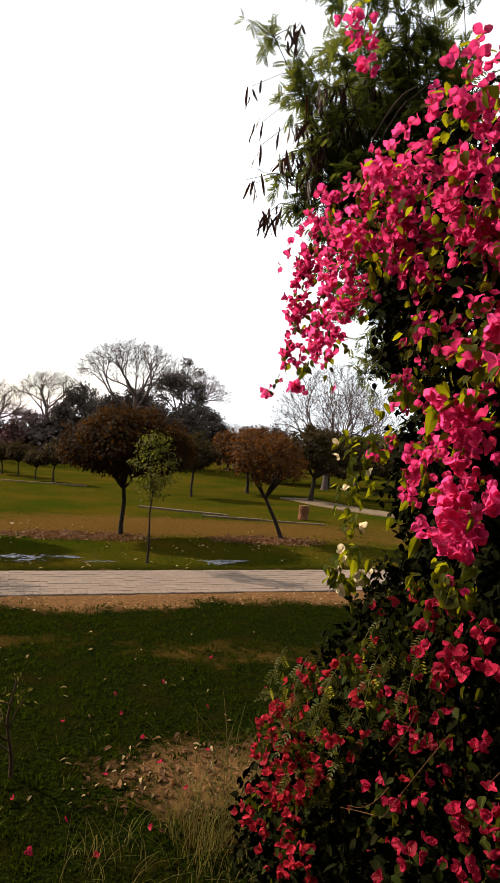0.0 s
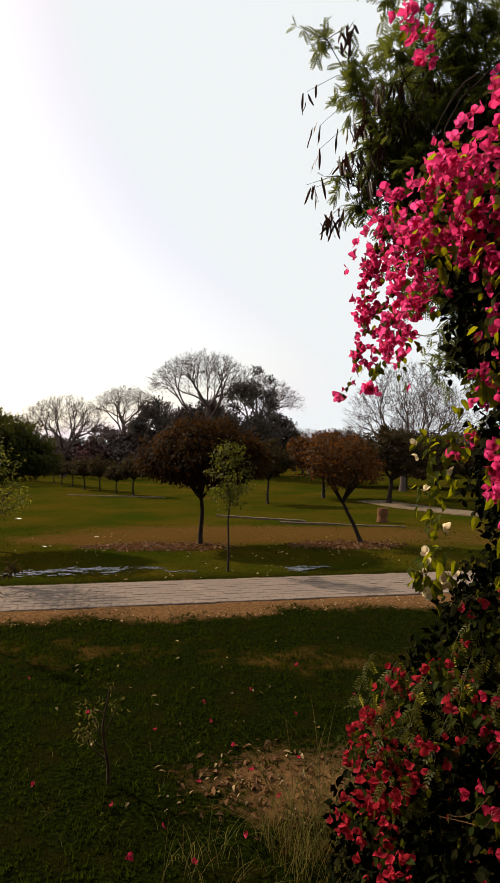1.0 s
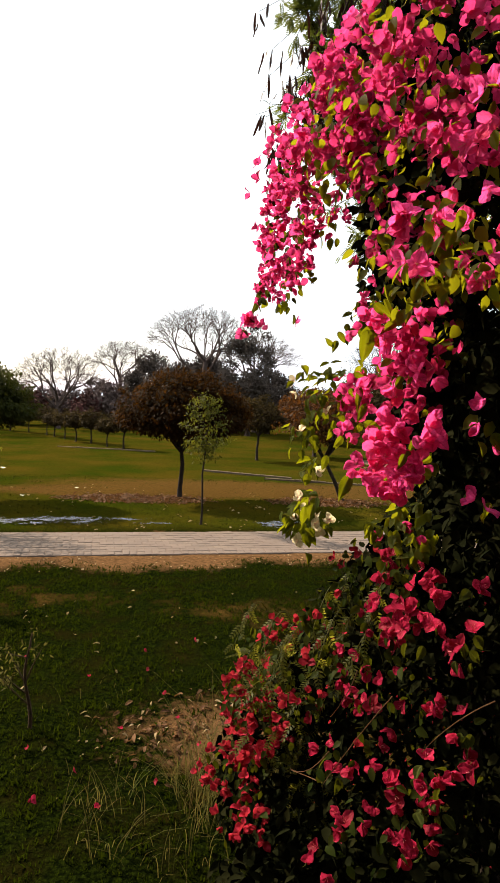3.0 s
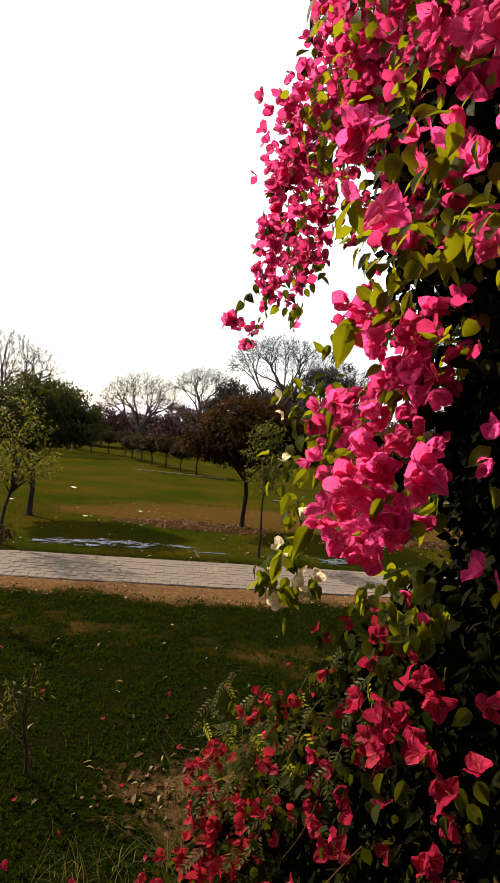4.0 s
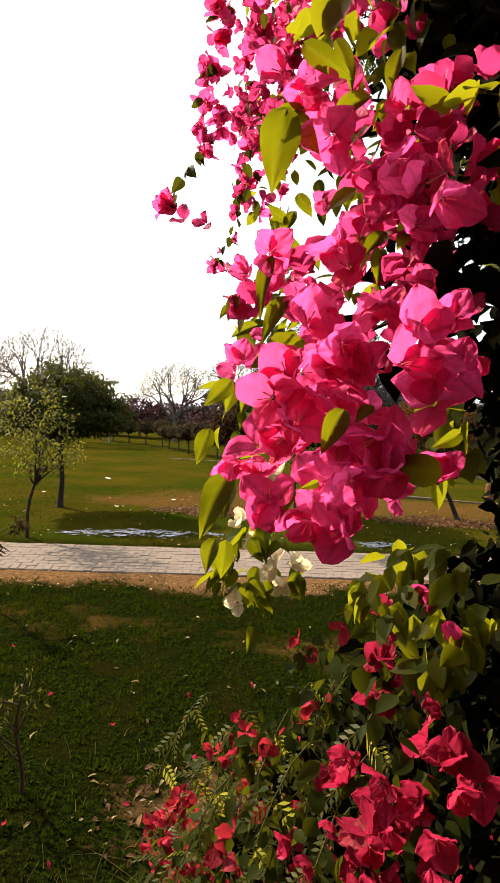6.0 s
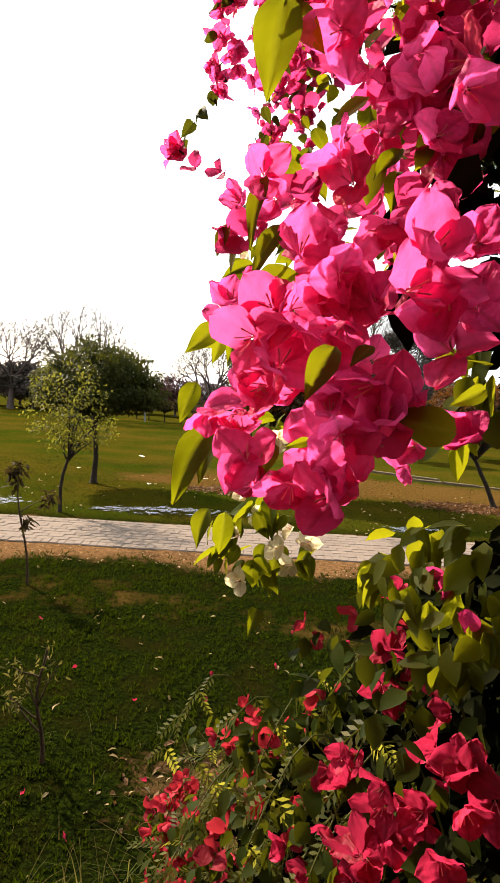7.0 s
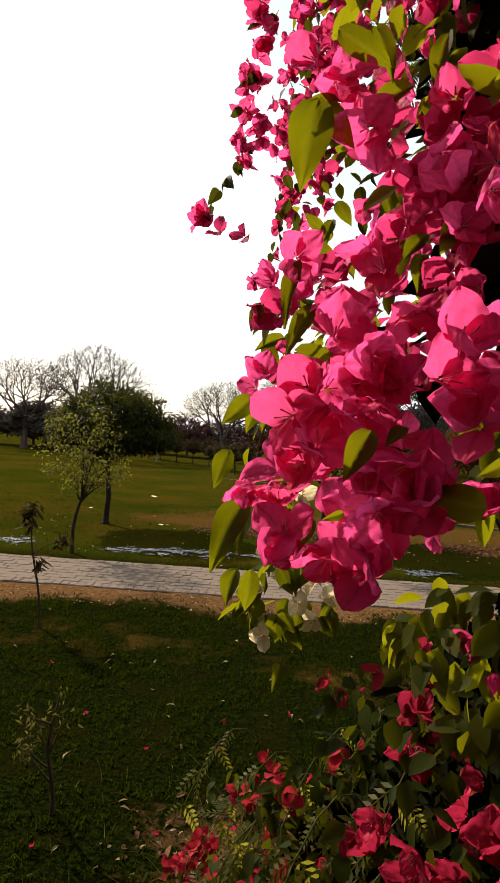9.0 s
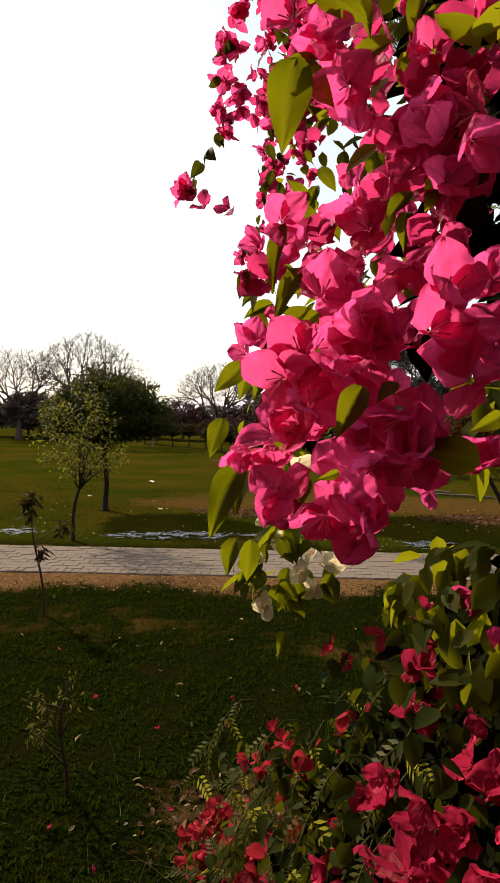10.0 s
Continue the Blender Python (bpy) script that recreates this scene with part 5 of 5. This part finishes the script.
bloom(1.661, 2.133, 2.806, 0.90)
bloom(1.591, 2.028, 2.666, 1.10)
bloom(1.607, 1.988, 2.621, 1.00)
bloom(1.630, 1.951, 2.624, 1.00)
bloom(1.621, 1.928, 2.590, 1.10)
bloom(1.587, 2.088, 2.645, 0.70)
bloom(1.615, 2.028, 2.592, 0.90)
bloom(1.570, 2.166, 2.636, 0.80)
bloom(1.596, 2.219, 2.617, 0.70)
bloom(1.631, 2.091, 2.596, 0.70)
bloom(1.669, 2.075, 2.590, 0.90)
bloom(1.447, 2.067, 2.565, 0.95)
bloom(1.420, 2.124, 2.552, 0.80)
bloom(1.459, 2.088, 2.549, 0.80)
bloom(1.439, 2.105, 2.521, 0.60)
bloom(1.479, 2.151, 2.548, 0.50)
bloom(1.527, 1.996, 2.556, 1.00)
bloom(1.539, 1.997, 2.535, 1.00)
bloom(1.538, 2.015, 2.506, 0.90)
bloom(1.521, 2.012, 2.478, 0.90)
bloom(1.494, 1.988, 2.468, 1.10)
bloom(1.482, 2.069, 2.501, 0.70)
bloom(1.510, 2.155, 2.552, 0.60)
bloom(1.573, 1.959, 2.493, 1.00)
bloom(1.581, 1.980, 2.482, 0.90)
bloom(1.594, 1.879, 2.448, 1.20)
bloom(1.582, 1.887, 2.422, 1.00)
bloom(1.616, 1.901, 2.424, 1.10)
bloom(1.648, 1.967, 2.478, 1.00)
bloom(1.638, 2.029, 2.530, 0.80)
bloom(1.567, 2.017, 2.456, 0.80)
bloom(1.531, 1.952, 2.446, 0.90)
bloom(1.542, 1.973, 2.433, 0.90)
bloom(1.420, 2.079, 2.434, 0.80)
bloom(1.408, 2.097, 2.423, 0.60)
bloom(1.432, 2.059, 2.407, 0.60)
bloom(1.438, 2.123, 2.466, 0.50)
bloom(1.474, 1.964, 2.416, 1.00)
bloom(1.463, 1.941, 2.388, 1.00)
bloom(1.501, 1.946, 2.399, 1.00)
bloom(1.490, 1.966, 2.416, 0.90)
bloom(1.487, 1.923, 2.362, 0.95)
bloom(1.476, 1.941, 2.347, 0.80)
bloom(1.536, 1.951, 2.405, 0.90)
bloom(1.551, 1.954, 2.425, 0.70)
bloom(1.417, 1.993, 2.323, 0.80)
bloom(1.442, 1.976, 2.318, 0.70)
bloom(1.453, 1.977, 2.302, 0.70)
bloom(1.482, 1.941, 2.331, 0.90)
bloom(1.502, 1.964, 2.342, 0.80)
bloom(1.462, 1.937, 2.280, 0.90)
bloom(1.468, 1.937, 2.259, 0.80)
bloom(1.482, 1.959, 2.267, 0.70)
bloom(1.504, 1.911, 2.269, 0.90)
bloom(1.523, 1.924, 2.283, 0.80)
bloom(1.537, 1.895, 2.263, 1.00)
bloom(1.547, 1.907, 2.276, 0.90)
bloom(1.540, 1.887, 2.311, 0.90)
bloom(1.531, 1.907, 2.324, 0.70)
bloom(1.558, 1.889, 2.311, 0.90)
bloom(1.540, 1.909, 2.343, 0.80)
bloom(1.568, 1.902, 2.353, 1.10)
bloom(1.591, 1.936, 2.359, 0.90)
bloom(1.573, 1.902, 2.325, 1.00)
bloom(1.568, 2.014, 2.376, 0.80)
bloom(1.616, 2.056, 2.276, 0.70)
bloom(1.615, 2.017, 2.298, 0.60)
bloom(1.661, 2.084, 2.324, 0.70)
spray_leaf((1.461, 2.045, 2.728), (1.446, 2.028, 2.643), 0.78)
spray_leaf((1.466, 2.056, 2.728), (1.494, 2.045, 2.684))
spray_leaf((1.481, 2.068, 2.737), (1.440, 2.050, 2.722))
spray_leaf((1.480, 2.061, 2.812), (1.531, 2.053, 2.770), 0.62)
spray_leaf((1.519, 2.086, 2.829), (1.541, 2.075, 2.770), 0.55)
spray_leaf((1.596, 2.075, 2.814), (1.581, 2.059, 2.756), 0.60)
spray_leaf((1.560, 2.089, 2.765), (1.514, 2.070, 2.735))
spray_leaf((1.572, 2.174, 2.835), (1.553, 2.158, 2.806))
spray_leaf((1.580, 2.272, 2.755), (1.575, 2.257, 2.686))
spray_leaf((1.593, 2.226, 2.825), (1.604, 2.214, 2.788))
spray_leaf((1.568, 2.475, 2.819), (1.562, 2.460, 2.754))
spray_leaf((1.584, 2.477, 2.824), (1.581, 2.463, 2.777))
spray_leaf((1.450, 2.057, 2.559), (1.437, 2.041, 2.491), 0.42)
spray_leaf((1.469, 2.058, 2.512), (1.440, 2.040, 2.464), 0.55)
spray_leaf((1.455, 2.151, 2.609), (1.483, 2.141, 2.591))
spray_leaf((1.458, 2.458, 2.721), (1.427, 2.443, 2.743))
spray_leaf((1.473, 2.460, 2.738), (1.459, 2.445, 2.696))
spray_leaf((1.480, 2.462, 2.770), (1.502, 2.452, 2.734))
spray_leaf((1.497, 2.155, 2.599), (1.511, 2.144, 2.571))
spray_leaf((1.431, 2.143, 2.489), (1.402, 2.127, 2.476))
spray_leaf((1.410, 2.140, 2.480), (1.426, 2.129, 2.452))
spray_leaf((1.457, 2.024, 2.457), (1.506, 2.017, 2.439))
spray_leaf((1.463, 2.065, 2.452), (1.434, 2.048, 2.427))
spray_leaf((1.406, 2.076, 2.410), (1.378, 2.059, 2.381))
spray_leaf((1.407, 2.116, 2.406), (1.400, 2.102, 2.376))
spray_leaf((1.428, 2.079, 2.409), (1.423, 2.065, 2.373))
spray_leaf((1.375, 2.130, 2.347), (1.359, 2.115, 2.308))
spray_leaf((1.530, 1.878, 2.376), (1.511, 1.863, 2.343))
spray_leaf((1.561, 1.923, 2.383), (1.545, 1.908, 2.368))
spray_leaf((1.635, 1.939, 2.317), (1.581, 1.921, 2.324))
spray_leaf((1.671, 2.169, 2.405), (1.653, 2.153, 2.367))
spray_leaf((1.680, 2.170, 2.391), (1.686, 2.158, 2.371))
spray_leaf((1.712, 2.175, 2.419), (1.681, 2.158, 2.408))
spray_leaf((1.687, 2.068, 2.357), (1.659, 2.052, 2.342))
spray_leaf((1.415, 2.002, 2.300), (1.378, 1.983, 2.240), 0.72)
spray_leaf((1.416, 2.012, 2.290), (1.408, 1.998, 2.252))
spray_leaf((1.373, 2.274, 2.173), (1.355, 2.258, 2.128))
spray_leaf((1.377, 2.425, 2.141), (1.372, 2.410, 2.080))
spray_leaf((1.485, 1.940, 2.295), (1.477, 1.926, 2.270))
spray_leaf((1.513, 1.964, 2.300), (1.499, 1.950, 2.294))
spray_leaf((1.586, 2.086, 2.600), (1.562, 2.069, 2.568))
spray_leaf((1.586, 2.105, 2.583), (1.580, 2.091, 2.546))
spray_leaf((1.623, 1.965, 2.501), (1.603, 1.950, 2.484))
spray_leaf((1.581, 2.172, 2.760), (1.596, 2.162, 2.774))


def finish(which, owner, meshes, joined, leaf=(0.034, 0.058), leaves_near=leaf_meshes, leaves_far="leaf_vine_joined", most=(300, 260), small=1.0):
    """Near flowers and leaves as parts of their own, the far ones joined."""
    rng = np.random.default_rng(5)
    flowers, leaves = stores[which]
    if which in stem_geo:
        part("stalks", stem_geo[which].mesh("stalks"), "twig", owner, kind="stuff")
    base = np.array(owner.location)

    def split(rows, limit):
        rows = sorted(rows, key=lambda row: row[0][1] + 0.35 * abs(row[0][2] - 2.3))
        return rows[:limit], rows[limit:]

    near, far = split(flowers, most[0])
    for p, out in near:
        ob = part("flower", meshes[rng.integers(len(meshes))], "bract", owner)
        spin = Matrix.Rotation(rng.uniform(0, 6.28), 4, "Z")
        ob.matrix_local = Matrix.Translation(p - base) @ Vector(out).to_track_quat("Z", "Y").to_matrix().to_4x4() @ spin @ Matrix.Scale(rng.uniform(0.85, 1.15) * small, 4)
    if far:
        rows = np.array([p for p, _ in far]) - base
        outs = np.array([o for _, o in far])
        side = np.cross(outs, unit(len(far), rng))
        rot = turns(side, outs)
        size = rng.uniform(0.66, 1.0, len(far)) * small
        g = Geo()
        kinds = rng.integers(len(FLOWERS), size=len(far))
        for k, (v, f, cut) in enumerate(FLOWERS):
            sel = kinds == k
            tv = v[:72]
            tf = f[:cut]
            w = np.einsum("nij,kj->nki", rot[sel], tv) * size[sel][:, None, None] + rows[sel][:, None]
            ff = tf[None] + (np.arange(sel.sum()) * len(tv))[:, None, None]
            g.add(w.reshape(-1, 3), ff.reshape(-1, 4))
        part("flower_mass", g.mesh("flower_mass"), joined, owner, kind="stuff")
    near, far = split(leaves, most[1])
    for p, out in near:
        ob = part("leaf", leaves_near[rng.integers(8)], "leaf_vine", owner)
        ahead = Vector(out) * 0.5 + Vector(unit(1, rng)[0]) * 0.6 + Vector((0, 0, -0.75))
        m = Matrix(turns(np.array(ahead)[None], (np.array(out) + np.array((0, 0, 0.3)))[None])[0].tolist()).to_4x4()
        ob.matrix_local = Matrix.Translation(p - base) @ m @ Matrix.Scale(rng.uniform(*leaf), 4)
    if far:
        rows = np.array([p for p, _ in far]) - base
        outs = np.array([o for _, o in far])
        ahead = outs * 0.5 + unit(len(far), rng) * 0.6 + np.array((0, 0, -0.75))
        part("leaf_mass", scatter("leaf_mass", LEAF, rows, turns(ahead, outs + np.array((0, 0, 0.3))), rng.uniform(*leaf, len(far)), True), leaves_far, owner, kind="stuff")


def shrub_body():
    """The inside: main stems from the ground, and dense leaves behind the flowering face whose near-black colour paints
    the shade.
    """
    rng = np.random.default_rng(9)
    base = np.array(shrub.location)
    for k in range(9):
        a = k * math.tau / 9
        p = base + np.array((0.16 * math.cos(a), 0.16 * math.sin(a), 0.0))
        goal = np.array((rng.uniform(2.25, 3.1), rng.uniform(2.4, 3.8), rng.uniform(2.2, 3.9)))
        bow = (p + goal) / 2 + rng.normal(0, 0.2, 3)
        line = np.array([(1 - s) ** 2 * p + 2 * s * (1 - s) * bow + s * s * goal for s in np.linspace(0, 1, 12)]) - base
        g = Geo()
        g.tube(line, np.linspace(0.024, 0.007, 12), 7)
        part("main_stem", g.mesh("main_stem"), "bark", shrub)
    n = 170000
    p = np.stack([rng.uniform(1.15, 3.9, n), rng.uniform(1.7, 4.4, n), rng.uniform(0.0, 4.5, n)], -1)
    x, y, z = p.T

    def inside(cx, cy, cz, rx, ry, rz):
        return np.sqrt(((x - cx) / rx) ** 2 + ((y - cy) / ry) ** 2 + ((z - cz) / rz) ** 2)

    bumps = 0.07 * np.sin(x * 7 + z * 4) + 0.06 * np.sin(y * 8 + z * 6) + 0.05 * np.sin(z * 11 + x * 5)
    depth = np.minimum(np.minimum(inside(2.65, 3.05, 1.9, 1.1, 1.3, 2.2), inside(2.35, 2.75, 3.15, 0.85, 1.05, 1.15)), np.minimum(inside(2.15, 2.9, 0.75, 1.0, 1.0, 1.25), inside(2.3, 2.35, 2.1, 0.7, 0.75, 1.4))) + bumps
    face = 1.75 + 0.27 * (y - 1.9) + 0.05 * np.sin(z * 7) + 0.05 * np.sin(y * 9 + z * 4)
    low = 0.37 + (0.25 + 0.235 * np.clip((z - 0.9), 0, 1.2)) * (y - 0.03) + 0.07 * np.sin(y * 8 + z * 5)
    low = np.maximum(low + 0.06, 1.31 + 0.55 * np.clip(z - 1.24, -0.4, 0.9) + 0.95 * np.clip(2.55 - y, 0, 1) + 0.04 * np.sin(z * 9))
    limit = np.where(z < 2.05, low, face)
    limit = np.where(z > 3.0, face - 0.30, limit)
    # The extra ellipsoid packs near-black shade leaves behind the nearest spray.
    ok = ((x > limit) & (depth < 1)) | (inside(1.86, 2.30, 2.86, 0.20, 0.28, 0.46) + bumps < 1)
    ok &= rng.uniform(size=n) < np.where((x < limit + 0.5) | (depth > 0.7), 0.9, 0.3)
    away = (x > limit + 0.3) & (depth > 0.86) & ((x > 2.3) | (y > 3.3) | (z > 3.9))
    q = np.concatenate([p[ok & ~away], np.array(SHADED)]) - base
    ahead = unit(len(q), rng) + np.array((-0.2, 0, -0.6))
    part("inner_foliage", scatter("inner_foliage", FOLDED, q, turns(ahead, unit(len(q), rng) + np.array((-0.3, 0, 0.5))), rng.uniform(0.04, 0.075, len(q))), "leaf_shade", shrub, kind="stuff")
    q = p[ok & away]
    middle = np.array((2.6, 2.95, 2.0))
    for k, spot in enumerate(q):
        out = (spot - middle) * (1, 1, 0.5)
        stores["red" if spot[2] < 2.05 else "pink"][0 if k % 6 == 0 else 1].append((spot, out / np.linalg.norm(out)))


def dead_shoot(a, b, c):
    """A pale dead shoot arching through the shade."""
    a, b, c = (np.array(v) - np.array(shrub.location) for v in (a, b, c))
    g = Geo()
    line = np.array([(1 - s) ** 2 * a + 2 * s * (1 - s) * b + s * s * c for s in np.linspace(0, 1, 9)])
    g.tube(line, np.linspace(0.0010, 0.0018, 9), 5)
    part("dead_shoot", g.mesh("dead_shoot"), "dead_leaf", shrub, "pale dry dead shoot")


dead_shoot((1.41, 2.11, 1.31), (1.49, 2.02, 1.52), (1.58, 2.0, 1.64))
dead_shoot((1.59, 1.79, 1.58), (1.65, 1.75, 1.69), (1.73, 1.68, 1.77))
dead_shoot((1.36, 2.36, 1.21), (1.39, 2.26, 1.25), (1.4, 2.16, 1.29))
dead_shoot((1.43, 2.14, 1.51), (1.47, 2.1, 1.59), (1.49, 2.07, 1.69))
dead_shoot((1.32, 2.2, 1.31), (1.36, 2.13, 1.31), (1.42, 2.1, 1.42))
for a, b, c in (((1.523, 2.93, 3.88), (1.47, 2.77, 4.08), (1.56, 2.52, 4.10)), ((1.527, 2.76, 3.90), (1.49, 2.70, 4.03), (1.60, 2.50, 4.10))):
    g = Geo()
    line = np.array([(1 - s) ** 2 * np.array(a) + 2 * s * (1 - s) * np.array(b) + s * s * np.array(c) for s in np.linspace(0, 1, 9)]) - np.array(shrub.location)
    g.tube(line + RNG.normal(0, 0.004, line.shape), np.linspace(0.0022, 0.0045, 9), 6)
    part("woody_shoot", g.mesh("woody_shoot"), "bark", shrub, "dark woody shoot")
shrub_body()
spray_rng = np.random.default_rng(21)
for p, out, size in BLOOMS:
    ob = part("flower", pink_meshes[spray_rng.integers(12)], "bract", shrub)
    spin = Matrix.Rotation(spray_rng.uniform(0, 6.28), 4, "Z")
    ob.matrix_local = Matrix.Translation(p - np.array(shrub.location)) @ Vector(out).to_track_quat("Z", "Y").to_matrix().to_4x4() @ spin @ Matrix.Scale(size, 4)
for p, ahead, normal, broad in SPRAY_LEAVES:
    ob = part("leaf", leaf_meshes[spray_rng.integers(8)], "leaf_vine", shrub)
    ob.matrix_local = Matrix.Translation(p - np.array(shrub.location)) @ Matrix(turns(ahead[None], normal[None])[0].tolist()).to_4x4() @ Matrix.Diagonal((broad, 1.0, 1.0, 1.0)) @ Matrix.Scale(float(np.linalg.norm(ahead)) * 1.06, 4)
finish("pink", shrub, pink_meshes, "bract_joined", most=(120, 130))
finish("tail", shrub, pink_meshes, "bract_joined", leaves_near=small_leaf_meshes, leaves_far="leaf_small", leaf=(0.026, 0.043), most=(88, 70), small=0.76)
finish("red", red_shrub, red_meshes, "bract_red_joined", (0.026, 0.048), small_leaf_meshes, "leaf_small", small=0.88)
finish("white", white_shrub, white_meshes, "bract_white", small=0.74)

# ---- weeds with feathery leaves at the shrub's foot ----


def pinnate(pairs, length, leaflet, width=0.3):
    """A once-divided leaf along y, arching, with paired leaflets."""
    g = Geo()
    s = np.linspace(0, 1, 7)
    line = np.stack([0 * s, length * s, -0.25 * length * s**2], -1)
    g.tube(line, np.linspace(0.0016, 0.0007, 7), 4)
    for i in range(pairs):
        f = 0.12 + 0.86 * i / pairs
        c = np.array((0, length * f, -0.25 * length * f * f))
        for side in (-1, 1):
            d = np.array((side * 0.8, 0.6, -0.15)) * leaflet * (1 - 0.45 * f)
            w = np.array((-0.6, side * 0.8, 0.1)) * leaflet * width * 0.5
            g.add([c, c + d * 0.5 + w, c + d, c + d * 0.5 - w], [[0, 1, 2, 3]])
    return np.concatenate(g.v), np.concatenate(g.f)


PINNATE = pinnate(6, 0.13, 0.040, 0.26)


def weed(place, label, seed, stems, height, fall):
    rng = np.random.default_rng(seed)
    plant = thing("weed", place, label, "weed", "feathery weeds")
    me = quad_mesh("leaf", *PINNATE)
    for k in range(stems):
        out = np.array((fall[0], fall[1], 0)) * rng.uniform(0.6, 1.1) + rng.normal(0, 0.09, 3) * (1, 1, 0)
        h = height * rng.uniform(0.8, 1.05)
        s = np.linspace(0, 1, 12)
        line = np.stack([out[0] * s**2.2, out[1] * s**2.2, h * (s - 0.10 * s**4)], -1)
        g = Geo()
        g.tube(line, np.linspace(0.004, 0.0012, 12), 5)
        stem = part("stem", g.mesh("stem"), "weed_stem", plant)
        for q in range(5, 12):
            for _ in range(2 if q < 8 else 3):
                d = unit(1, rng)[0] * (1, 1, 0.5) + out * 1.1 + np.array((0, 0, 0.25))
                m = Matrix(turns(d[None], (np.array((0, 0, 1.0)) + unit(1, rng)[0] * 0.3)[None])[0].tolist()).to_4x4()
                ob = part("leaf", me, "weed", stem)
                ob.matrix_local = Matrix.Translation(line[q]) @ m @ Matrix.Scale(rng.uniform(0.5, 1.0), 4)
    return plant


weed((1.62, 2.78, 0), "feathery green weed arching out of the shrub", 71, 3, 1.70, (-0.34, -0.10))
weed((1.60, 2.95, 0), "feathery green weed arching out of the shrub", 72, 4, 1.52, (-0.32, -0.25))
weed((1.6, 3.2, 0), "feathery green weed arching out of the shrub", 74, 2, 1.62, (-0.32, -0.22))

sprig_rng = np.random.default_rng(83)
sprig_leaf = quad_mesh("leaf", *pinnate(5, 0.085, 0.030, 0.30))
for place in ((1.50, 2.48, 1.46), (1.39, 2.49, 1.38), (1.55, 2.25, 1.73), (1.32, 2.88, 1.42), (1.20, 2.87, 1.53), (1.38, 2.89, 1.43), (1.45, 2.40, 1.65), (1.52, 2.30, 1.59), (1.30, 2.53, 1.51), (1.31, 2.86, 1.49), (1.45, 2.51, 1.72), (1.54, 2.60, 1.73), (1.52, 2.42, 1.65), (1.21, 2.86, 1.35), (1.59, 2.25, 1.87), (1.33, 2.56, 1.53)):
    root = Vector(place) + Vector((0.22, 0.2, -0.1))
    sprig = thing("weed", root, "hanging feathery weed sprig caught among red bracts", "weed", "hanging weed sprigs")
    end = np.array(Vector(place) - root)
    s = np.linspace(0, 1, 8)
    line = np.outer(s, end) + np.stack([0 * s, 0 * s, 0.16 * np.sin(np.pi * s) - 0.05 * s**3], -1)
    g = Geo()
    g.tube(line, np.linspace(0.0022, 0.0012, 8), 4)
    stem = part("stem", g.mesh("stem"), "weed_stem", sprig)
    for q in (4, 5, 5, 6, 6, 7, 7):
        d = unit(1, sprig_rng)[0] * (0.8, 0.6, 0.4) + np.array((-0.2, -0.2, -0.75))
        ob = part("leaf", sprig_leaf, "weed", stem)
        ob.matrix_local = Matrix.Translation(line[q]) @ Matrix(turns(d[None], (np.array((-0.5, -0.5, 0.6)) + unit(1, sprig_rng)[0] * 0.4)[None])[0].tolist()).to_4x4() @ Matrix.Scale(sprig_rng.uniform(0.6, 1.1), 4)

# Fallen bracts on the lawn
fall_rng = np.random.default_rng(15)
spots = [(0.80, 6.10), (0.28, 5.95), (1.25, 6.85), (0.95, 5.6), (0.62, 5.0), (1.05, 5.15), (0.35, 4.45), (0.0, 4.75), (0.75, 6.55), (1.9, 7.6), (1.45, 5.3), (0.9, 4.3), (0.15, 4.15), (-0.35, 6.4), (1.2, 4.75), (-0.6, 5.1), (0.55, 4.05), (1.6, 6.2), (2.3, 6.6), (-1.1, 7.4)]
for x, y in spots:
    ob = new("fallen_flower", red_meshes[fall_rng.integers(8)])
    ob.matrix_world = Matrix.LocRotScale((x, y, 0.04), Euler((fall_rng.normal(0, 0.6), fall_rng.normal(0, 0.6), fall_rng.uniform(0, 6))), Vector((0.8, 0.8, 0.6)))
    tagged(ob, "fallen red-pink bougainvillea bracts lying on the grass", "flower", "fallen flowers")
